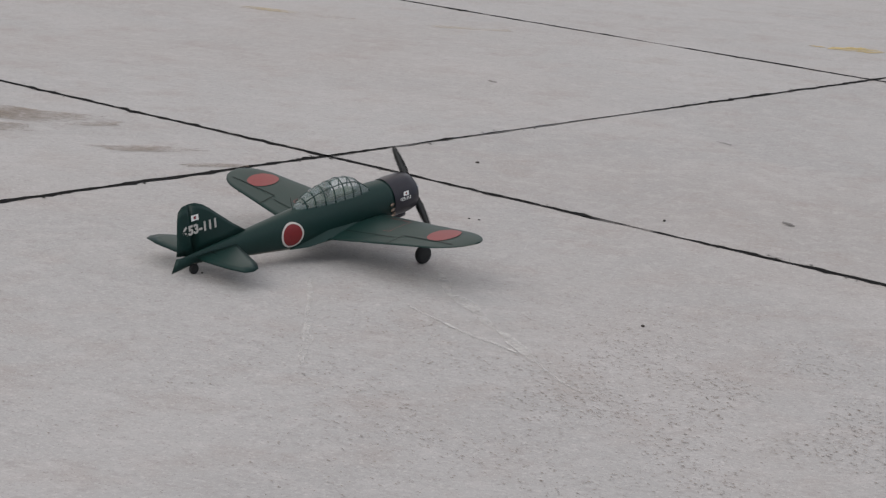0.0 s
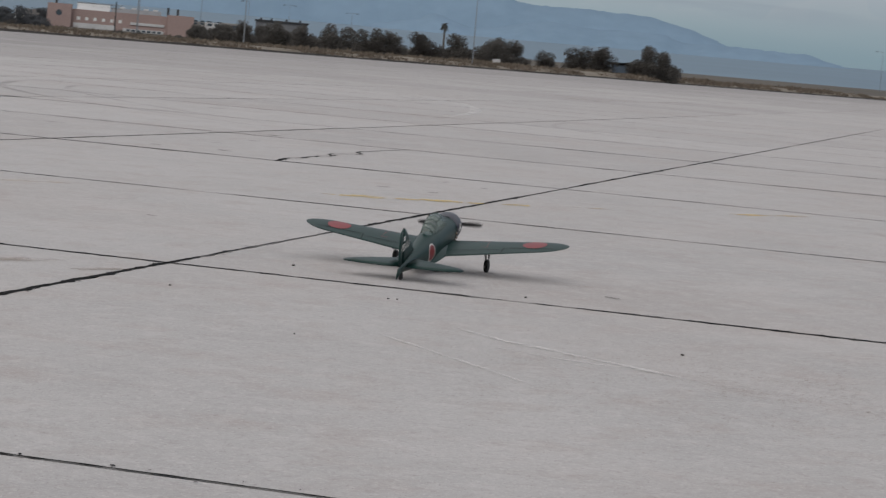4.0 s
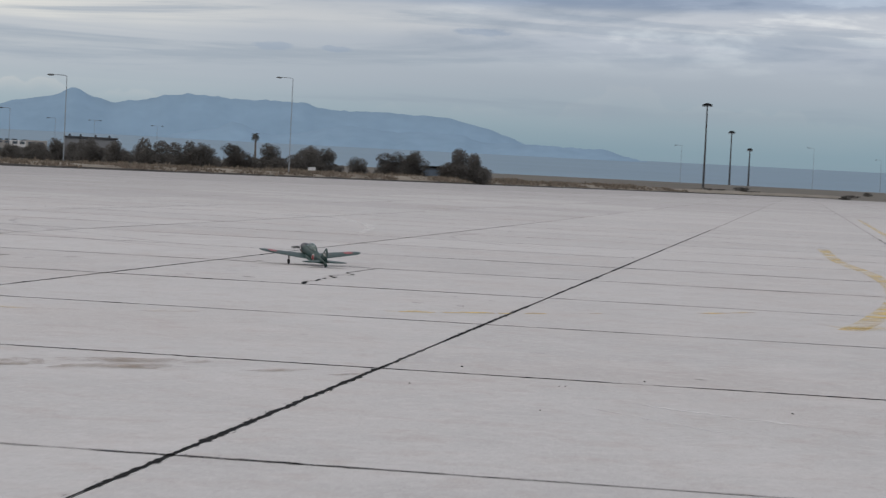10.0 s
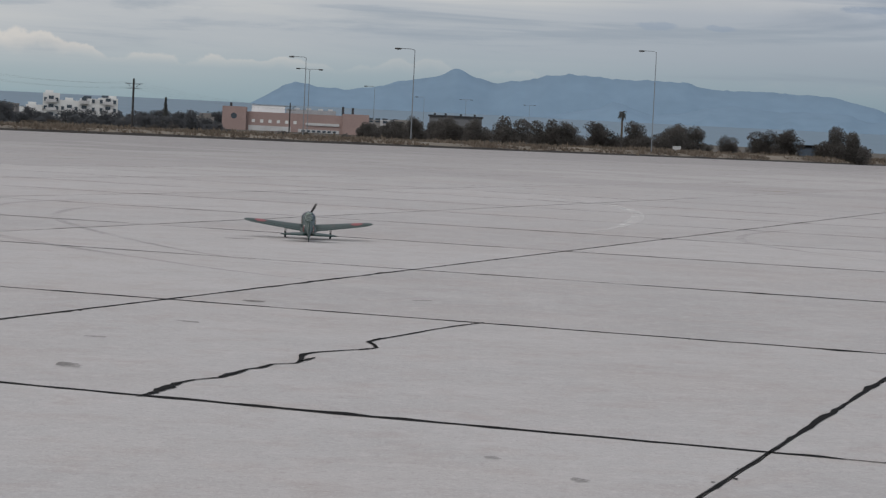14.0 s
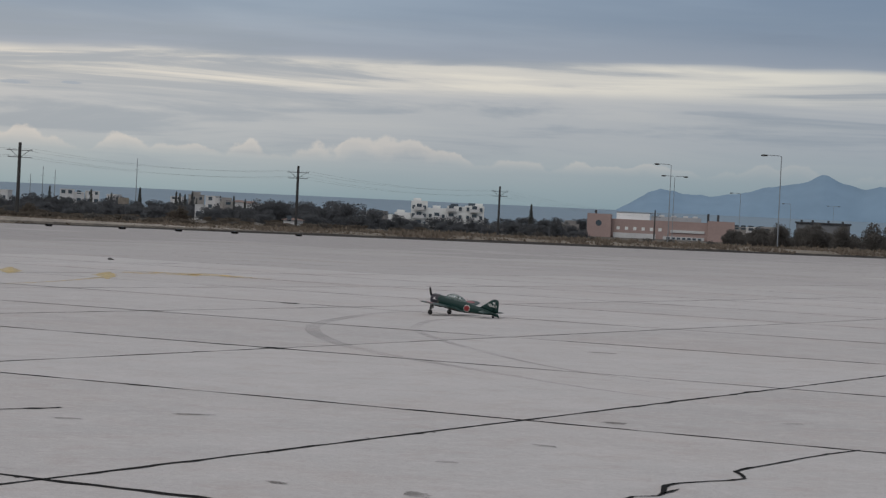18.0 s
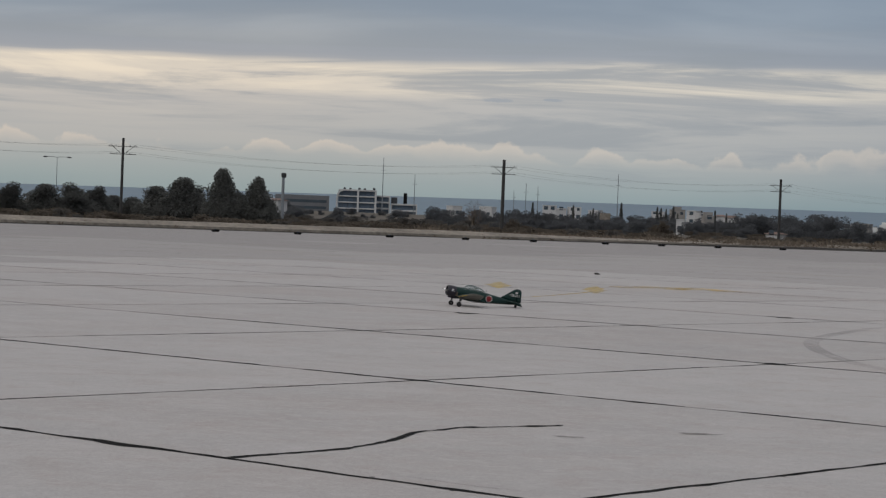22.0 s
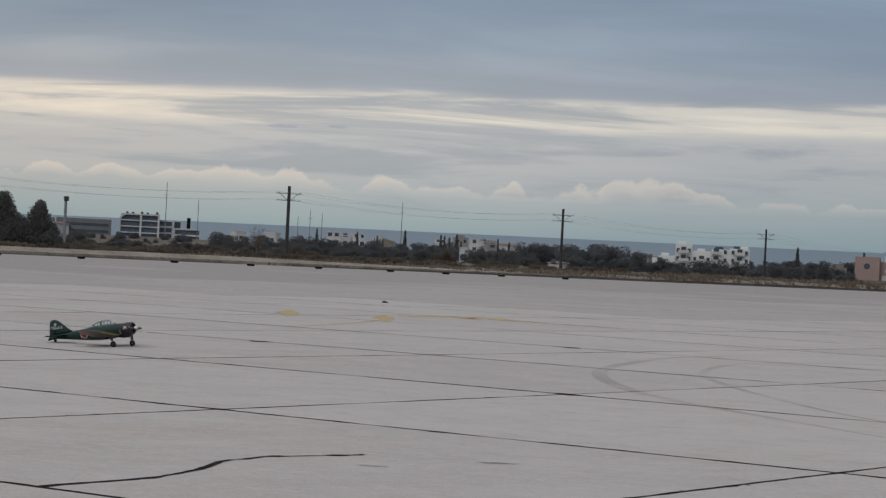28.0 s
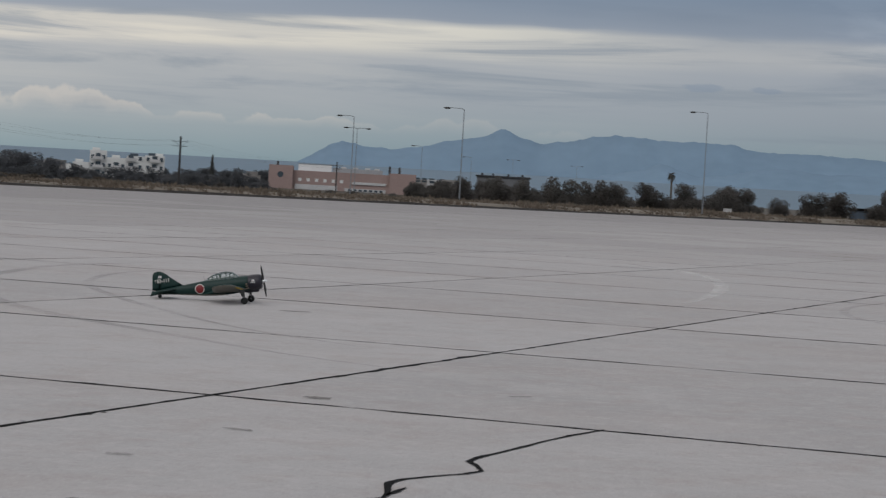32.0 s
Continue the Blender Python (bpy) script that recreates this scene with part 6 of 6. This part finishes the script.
def build_fighter():
    f = thing("model_airplane", pose(0, 0, 0), "dark green radio-controlled fighter model with red discs and a black cowl", "model airplane")
    bm = bmesh.new()
    xs = [-1.25 - 0.19 * k for k in range(40)] + [-8.72, -8.85]
    loft(bm, [fuse_ring(x) for x in xs])
    bmesh.ops.recalc_face_normals(bm, faces=bm.faces)
    for face in bm.faces:
        c = face.calc_center_median()
        w, t, b = fuse_at(c.x)
        face.material_index = 1 if (c.z - b) / (t - b) < 0.11 and c.x < -3.2 else 0
    part("fuselage", set_down(bm), ["green", "underside"], f, "dark green fuselage with a pale underside", True)
    # wing fillet and wings
    for s in (1, -1):
        part("wing", wing_half(s), ["green", "underside"], f, "dark green wing with pale underside", True)
        part("red_disc", on_wing(s, -2.6, 4.2, 0.5), "red", f, "red disc on the wing")
        part("aileron_gap", wing_line(s, [(-3.1, 5.1), (-3.1, 3.0), (-3.75, 2.95)], 0.035), "seam", f, "dark aileron gap")
        part("flap_gap", wing_line(s, [(-3.3, 2.8), (-3.4, 0.75)], 0.03), "seam", f, "dark flap gap")
        part("leading_edge_band", wing_line(s, [(chord(0.75)[0] - 0.1, 0.75), (chord(3.4)[0] - 0.09, 3.4)], 0.17, -1), "yellow_band", f, "yellow leading edge band")
        part("walkway_line", wing_line(s, [(-2.0, 1.0), (-2.1, 2.2), (-3.0, 2.25), (-3.02, 2.0)], 0.018), "red", f, "thin red walkway line")
        bm = bmesh.new()
        rows = []
        for x, r in ((-1.6, 0.02), (-2.1, 0.16), (-3.0, 0.24), (-3.9, 0.26), (-4.7, 0.16), (-5.2, 0.02)):
            ring = []
            for k in range(7):
                a = radians(15 * k)
                y0 = fuse_side(x, -0.42, 0) * 0.9
                ring.append((x, s * (y0 + r * 1.4 * math.sin(a)), -0.5 + 0.06 + r * 1.1 * (1 - math.sin(a)) + 0.02 - (0.16 if x < -4.3 else 0.0) * 0.6))
            rows.append(ring)
        loft(bm, rows, close=False)
        bmesh.ops.recalc_face_normals(bm, faces=bm.faces)
        part("wing_fillet", set_down(bm), "green", f, smooth=True)
        # tail plane
        base = [(-6.95, 0.1), (-7.12, 0.5), (-7.42, 1.35), (-7.66, 2.0), (-7.9, 2.36), (-8.15, 2.46), (-8.36, 2.34), (-8.48, 1.7), (-8.54, 0.7), (-8.45, 0.14)]
        bm = flat_tail([(x, s * y) for x, y in base], 0.055, "h")
        for v in bm.verts:
            v.co.z += 0.14
        part("tailplane", set_down(bm), "green", f, "dark green horizontal tail", True)
        bm = bmesh.new()
        for z in (0.202, 0.078):
            q = [(-7.95, 0.2, z), (-7.985, 0.2, z), (-8.1, 2.2, z - 0.035 * (1 if z > 0.14 else -1)), (-8.065, 2.2, z - 0.035 * (1 if z > 0.14 else -1))]
            bm.faces.new([bm.verts.new((x, s * y, zz)) for x, y, zz in q])
        part("elevator_gap", set_down(bm), "seam", f, "dark elevator gap")
        part("roundel_ring", side_disc(s, -5.15, -0.05, 0.32, 0.385, 0.012), "ring", f, "white ring of the side roundel")
        part("roundel_disc", side_disc(s, -5.15, -0.05, 0.0, 0.33, 0.014), "red", f, "red disc of the side roundel")
        # undercarriage
        bm = bmesh.new()
        ax = -1.53
        tube(bm, (ax - 0.25, s * 1.9, -0.4), (ax, s * 1.98, -1.3), 0.055, 0.045, 10)
        tube(bm, (ax, s * 1.98, -1.3), (ax, s * 1.88, -1.32), 0.035, 0.035, 8)
        part("gear_leg", set_down(bm), "metal", f, "silver undercarriage leg", True)
        bm = bmesh.new()
        pts = [(ax + 0.1, -0.42), (ax - 0.36, -0.42), (ax - 0.14, -1.0), (ax + 0.08, -1.02)]
        a = [bm.verts.new((x, s * 2.06, z)) for x, z in pts]
        b = [bm.verts.new((x, s * 2.085, z)) for x, z in pts]
        bm.faces.new(a)
        bm.faces.new(b[::-1])
        for k in range(4):
            bm.faces.new((a[k], b[k], b[(k + 1) % 4], a[(k + 1) % 4]))
        bmesh.ops.recalc_face_normals(bm, faces=bm.faces)
        part("gear_door", set_down(bm), "dark_metal", f, "dark grey gear door")
        r = 0.28 * K
        p = stance((ax, s * 1.98, -1.3))
        build_wheel(f, "wheel", Vector((p.x, p.y, r)), r, 0.17 * K)
        # exhaust stubs
        for k in range(3):
            bm = bmesh.new()
            tube(bm, (-1.28, s * 0.5, -0.05 - 0.17 * k), (-1.5, s * 0.63, -0.08 - 0.17 * k), 0.045, 0.04, 8)
            part("exhaust_pipe", set_down(bm), "exhaust", f, "short heat-browned exhaust pipe", True)
    p = stance((-8.45, 0, -0.40))
    build_wheel(f, "tail_wheel", Vector((p.x, 0, 0.15 * K)), 0.15 * K, 0.1 * K)
    bm = bmesh.new()
    tube(bm, (-8.25, 0, -0.04), (-8.42, 0, -0.25), 0.035, 0.03, 8)
    part("tail_leg", set_down(bm), "dark_metal", f)
    # fin and rudder
    fin = [(-6.45, 0.36), (-6.95, 0.74), (-7.45, 1.16), (-7.7, 1.38), (-7.95, 1.56), (-8.2, 1.66), (-8.42, 1.68), (-8.42, 0.12), (-7.5, 0.16)]
    rud = [(-8.38, 1.68), (-8.64, 1.64), (-8.79, 1.5), (-8.85, 1.2), (-8.89, 0.85), (-8.93, 0.5), (-8.98, 0.25), (-8.7, 0.19), (-8.38, 0.16)]
    cone = [(-8.2, 0.2), (-8.6, 0.15), (-8.99, 0.19), (-9.08, 0.02), (-9.2, -0.2), (-8.85, -0.17), (-8.2, -0.08)]
    part("fin", set_down(flat_tail(fin, 0.035, "v")), "green", f, "dark green tail fin", True)
    part("rudder", set_down(flat_tail(rud, 0.032, "v")), "green", f, "dark green rudder", True)
    part("tail_cone", set_down(flat_tail(cone, 0.05, "v")), "green", f, "pointed end of the fuselage below the rudder", True)
    mid = stance((-8.1, 0, 0.9))
    for s in (1, -1):
        turn = Matrix.Rotation(-STANCE, 4, "Y")
        face = Matrix.Rotation(math.pi, 4, "Z") @ Matrix.Rotation(math.pi / 2, 4, "X") if s > 0 else Matrix.Rotation(math.pi / 2, 4, "X")
        lettering("tail_code", "653-111", 0.37 * K, Matrix.Translation(mid + Vector((0, s * 0.06 * K, 0))) @ turn @ face, f, "ring", "white tail code")
        q = stance((-8.25, s * 0.043, 1.24))
        bm = bmesh.new()
        box(bm, -0.125 * K, -0.003 * K, -0.085 * K, 0.125 * K, 0.003 * K, 0.085 * K)
        flag = part("flag_patch", bm, "white", f, "small white flag patch")
        flag.matrix_basis = Matrix.Translation(q) @ turn
        bm = bmesh.new()
        lathe(bm, [(0.05 * K, -0.005 * K), (0.05 * K, 0.005 * K)], pose(0, 0, 0, 90), 16)
        part("red_dot", bm, "red", flag, "small red dot")
        q = stance((-0.9, s * 0.62, 0.02))
        bm = bmesh.new()
        box(bm, -0.1 * K, -0.003 * K, -0.065 * K, 0.1 * K, 0.003 * K, 0.065 * K)
        flag = part("flag_patch", bm, "white", f, "small white flag patch on the cowl")
        flag.matrix_basis = Matrix.Translation(q + Vector((0, 0, 0.14 * K))) @ turn
        bm = bmesh.new()
        lathe(bm, [(0.035 * K, -0.005 * K), (0.035 * K, 0.005 * K)], pose(0, 0, 0, 90), 12)
        part("red_dot", bm, "red", flag)
        lettering("cowl_code", "653-111", 0.13 * K, Matrix.Translation(q - Vector((0, 0, 0.02 * K))) @ turn @ face, f, "white", "small white code on the cowl")
    # cowl, engine, propeller
    bm = bmesh.new()
    prof = [(0.6, -1.3), (0.625, -1.0), (0.615, -0.6), (0.57, -0.35), (0.5, -0.27), (0.43, -0.3), (0.43, -0.55)]
    loft(bm, [[(h, r * math.cos(2 * math.pi * k / 32), r * math.sin(2 * math.pi * k / 32) - 0.01) for k in range(32)] for r, h in prof], cap0=False, cap1=False)
    bmesh.ops.recalc_face_normals(bm, faces=bm.faces)
    part("cowl", set_down(bm), "cowl", f, "black engine cowl", True)
    bm = bmesh.new()
    lathe(bm, [(0.44, -0.75), (0.44, -0.6), (0.16, -0.55), (0.1, -0.3)], Matrix.Rotation(math.pi / 2, 4, "Y"), 20)
    for v in bm.verts:
        v.co.z -= 0.0
    for k in range(9):
        a = 2 * math.pi * k / 9
        tube(bm, (-0.55, 0.14 * math.cos(a), 0.14 * math.sin(a)), (-0.55, 0.4 * math.cos(a), 0.4 * math.sin(a)), 0.07, 0.06, 7)
    part("engine", set_down(bm), "dark_metal", f, "dark radial engine")
    bm = bmesh.new()
    loft(bm, [[(x, 0.16 * math.cos(2 * math.pi * k / 12) * r, -0.66 + 0.13 * math.sin(2 * math.pi * k / 12) * r) for k in range(12)] for x, r in ((-0.55, 0.9), (-0.7, 1.0), (-1.4, 1.0), (-1.9, 0.2))])
    part("oil_cooler", set_down(bm), "cowl", f, smooth=True)
    hub = stance((-0.12, 0, 0))
    bm = bmesh.new()
    for s in (1, -1):
        rings = []
        for r, c, tw in ((0.06, 0.05, 60), (0.25, 0.09, 50), (0.6, 0.13, 36), (1.0, 0.125, 26), (1.3, 0.09, 20), (1.42, 0.03, 18)):
            t = radians(tw)
            ring = []
            for u, h in ((1, 0), (0, 0.02), (-1, 0), (0, -0.015)):
                a, b = u * c, h
                ring.append((-s * (a * math.sin(t)) + b * math.cos(t), s * a * math.cos(t) - s * 0 + b * math.sin(t) * -1, s * r))
            rings.append([Vector(p) * K for p in ring])
        loft(bm, rings)
    bmesh.ops.recalc_face_normals(bm, faces=bm.faces)
    prop = part("propeller", bm, "prop", f, "black two-bladed propeller", True)
    prop.matrix_basis = Matrix.Translation(hub)
    bm = bmesh.new()
    rings = [(0.13, -0.1), (0.13, 0.0), (0.11, 0.12), (0.07, 0.22), (0.015, 0.27)]
    loft(bm, [[Vector((x, r * math.cos(2 * math.pi * k / 20), r * math.sin(2 * math.pi * k / 20))) * K for k in range(20)] for r, x in rings])
    bmesh.ops.recalc_face_normals(bm, faces=bm.faces)
    part("spinner", bm, "silver", prop, "polished silver spinner", True)
    # canopy
    can = [(-2.05, 0.34, 0.60), (-2.35, 0.37, 0.88), (-2.6, 0.375, 1.02), (-3.0, 0.375, 1.09), (-3.5, 0.36, 1.06), (-4.0, 0.32, 0.95), (-4.4, 0.25, 0.78), (-4.7, 0.14, 0.6)]

    def can_ring(x, grow=0.0, n=13):
        w = float(np.interp(-x, [-c[0] for c in can], [c[1] for c in can])) + grow
        t = float(np.interp(-x, [-c[0] for c in can], [c[2] for c in can])) + grow
        b = fuse_at(x)[1] - 0.16
        return [(x, w * math.cos(math.pi * k / (n - 1)), b + (t - b) * math.sin(math.pi * k / (n - 1)) ** 0.75) for k in range(n)]
    bm = bmesh.new()
    loft(bm, [can_ring(-2.05 - 2.65 * k / 26) for k in range(27)], close=False)
    bmesh.ops.recalc_face_normals(bm, faces=bm.faces)
    glass = part("canopy", set_down(bm), "canopy", f, "framed greenhouse canopy of clear glass", True)
    glass.visible_shadow = False
    for x in (-2.07, -2.42, -2.72, -3.05, -3.4, -3.75, -4.1, -4.4):
        bm = bmesh.new()
        loft(bm, [can_ring(x - 0.022, 0.008), can_ring(x - 0.015, 0.016), can_ring(x + 0.015, 0.016), can_ring(x + 0.022, 0.008)], close=False)
        part("canopy_frame", set_down(bm), "green", glass, "green canopy frame hoop")
    for k in (3, 9):
        bm = bmesh.new()
        rows = []
        for i in range(25):
            x = -2.1 - 2.4 * i / 24
            p = Vector(can_ring(x, 0.013)[k])
            rows.append([p + Vector((0, 0.0, 0.016)), p - Vector((0, 0.0, 0.016))])
        loft(bm, rows, close=False)
        part("canopy_rail", set_down(bm), "green", glass, "green canopy rail")
    bm = bmesh.new()
    box(bm, -4.3, -0.26, 0.3, -2.5, 0.26, 0.635, 0.03)
    box(bm, -3.6, -0.17, 0.6, -3.45, 0.17, 0.9, 0.03)
    part("cockpit", set_down(bm), "interior", f, "dark cockpit interior with a seat back")
    bm = bmesh.new()
    tube(bm, (-4.75, 0, 0.5), (-4.8, 0, 0.95), 0.012, 0.008, 5)
    part("aerial", set_down(bm), "prop", f)
    return f, prop, hub


# ---- the white car ----
def build_car():
    c = thing("car", pose(0, 0, 0), "small white hatchback driving along the edge of the apron", "car")
    body = [(-1.95, 0.35, 0.75), (-1.9, 0.3, 0.95), (-1.2, 0.25, 1.0), (1.0, 0.25, 0.95), (1.7, 0.28, 0.85), (1.98, 0.35, 0.6)]
    bm = bmesh.new()
    loft(bm, [[(x, -0.82, z0), (x, 0.82, z0), (x, 0.84, (z0 + z1) / 2), (x, 0.76, z1), (x, -0.76, z1), (x, -0.84, (z0 + z1) / 2)] for x, z0, z1 in body])
    bmesh.ops.recalc_face_normals(bm, faces=bm.faces)
    part("body", bm, "car_paint", c, smooth=False)
    bm = bmesh.new()
    loft(bm, [[(x0, -w, 0.93), (x0, w, 0.93), (x1, w * 0.86, z), (x1, -w * 0.86, z)] for x0, x1, w, z in ((-1.75, -1.5, 0.74, 1.42), (-1.0, -1.0, 0.75, 1.46), (0.1, 0.0, 0.75, 1.45), (1.05, 0.5, 0.72, 1.38))])
    bmesh.ops.recalc_face_normals(bm, faces=bm.faces)
    part("windows", bm, "pane", c, "dark windows")
    bm = bmesh.new()
    box(bm, -1.5, -0.64, 1.44, 0.4, 0.64, 1.5, 0.02)
    part("roof", bm, "car_paint", c)
    for x in (-1.25, 1.25):
        for y in (-0.74, 0.74):
            bm = bmesh.new()
            lathe(bm, [(0.18, -0.09), (0.29, -0.1), (0.31, 0), (0.29, 0.1), (0.18, 0.09)], pose(0, 0, 0, 90), 18)
            w = part("wheel", bm, "tyre", c)
            w.matrix_basis = Matrix.Translation((x, y, 0.31))
            bm = bmesh.new()
            lathe(bm, [(0.17, -0.1), (0.17, 0.1)], pose(0, 0, 0, 90), 12)
            part("rim", bm, "metal", w)
    for y in (-0.55, 0.55):
        bm = bmesh.new()
        box(bm, 1.86, y - 0.16, 0.62, 1.95, y + 0.16, 0.76, 0.02)
        part("headlight", bm, "frame", c)
    return c


build_ground()
build_sea()
build_hills()
build_trees()
build_pink()
build_white_flats()
build_office()
build_houses()
build_poles()
build_lamps()
fighter, propeller, prop_hub = build_fighter()
car = build_car()
build_marks()
build_apron()


# ---- what moves ----
TRACK = [
    (0.0, -0.88, -3.62, 65.3), (2.2, -0.88, -3.62, 65.3), (2.6, -0.86, -3.55, 66.7), (3.0, -0.73, -3.21, 74.9), (3.5, -0.57, -2.16, 78.5), (4.0, -0.41, -0.62, 74.0), (4.4, -0.35, 0.58, 78.0), (5.2, -0.90, 1.60, 76.6),
    (6.5, -1.64, 3.88, 76.6), (7.0, -1.62, 5.14, 70.8), (8.0, -0.86, 11.16, 70.9), (9.0, -0.17, 14.30, 78.5), (10.0, -1.10, 17.05, 101.6), (11.0, -0.91, 22.30, 111.5), (12.0, -1.90, 25.20, 104.0), (13.0, -2.33, 27.07, 91.2),
    (14.2, -2.36, 29.50, 97.0), (15.5, -2.74, 31.90, 110.0), (16.0, -3.17, 32.80, 117.5), (17.0, -4.93, 35.80, 139.8), (18.0, -6.94, 37.30, 157.7), (19.0, -9.17, 37.76, 172.8), (20.0, -11.51, 37.50, 184.7), (21.0, -13.43, 37.04, 199.9),
    (22.0, -14.85, 35.98, 215.3), (23.0, -16.06, 34.90, 227.3), (24.0, -16.90, 33.45, 252.0), (24.6, -17.02, 32.30, 270.0), (25.0, -16.88, 31.50, 284.0), (25.5, -16.60, 30.70, 302.0), (26.5, -15.60, 29.55, 335.0), (27.5, -14.40, 29.15, 355.0),
    (28.0, -13.90, 29.11, 358.8), (29.0, -12.96, 29.20, 361.0), (30.0, -12.60, 30.20, 360.5), (30.5, -12.25, 31.80, 360.5), (31.0, -11.11, 32.60, 361.1), (31.5, -8.12, 31.10, 360.5), (32.0, -3.81, 29.20, 359.9),
]


def motions():
    walk(fighter, [(t, pose(x, y, 0, 0, 0, turn)) for t, x, y, turn in TRACK])
    # the propeller runs fast: 2 blades, about five turns a second
    spin, rows = -32.0, []
    for k in range(0, 32 * FPS + 1):
        rows.append((k / FPS, Matrix.Translation(prop_hub) @ Matrix.Rotation(-STANCE, 4, "Y") @ Matrix.Rotation(radians(spin), 4, "X")))
        spin += 67.0
    walk(propeller, rows)
    rows = []
    for t, az in ((0, -12.5), (2, -17.5), (4, -22.7), (4.5, -23.9), (7, -30.3), (9, -36.0), (12, -46.0), (16, -58.0), (20, -66.0), (32, -70.0)):
        x, y = edge_spot(az, -5.0)
        rows.append((t, pose(x, y, 0.003, 0, 0, math.degrees(math.atan2(-EDGE_D.y, -EDGE_D.x)))))
    walk(car, rows)


motions()
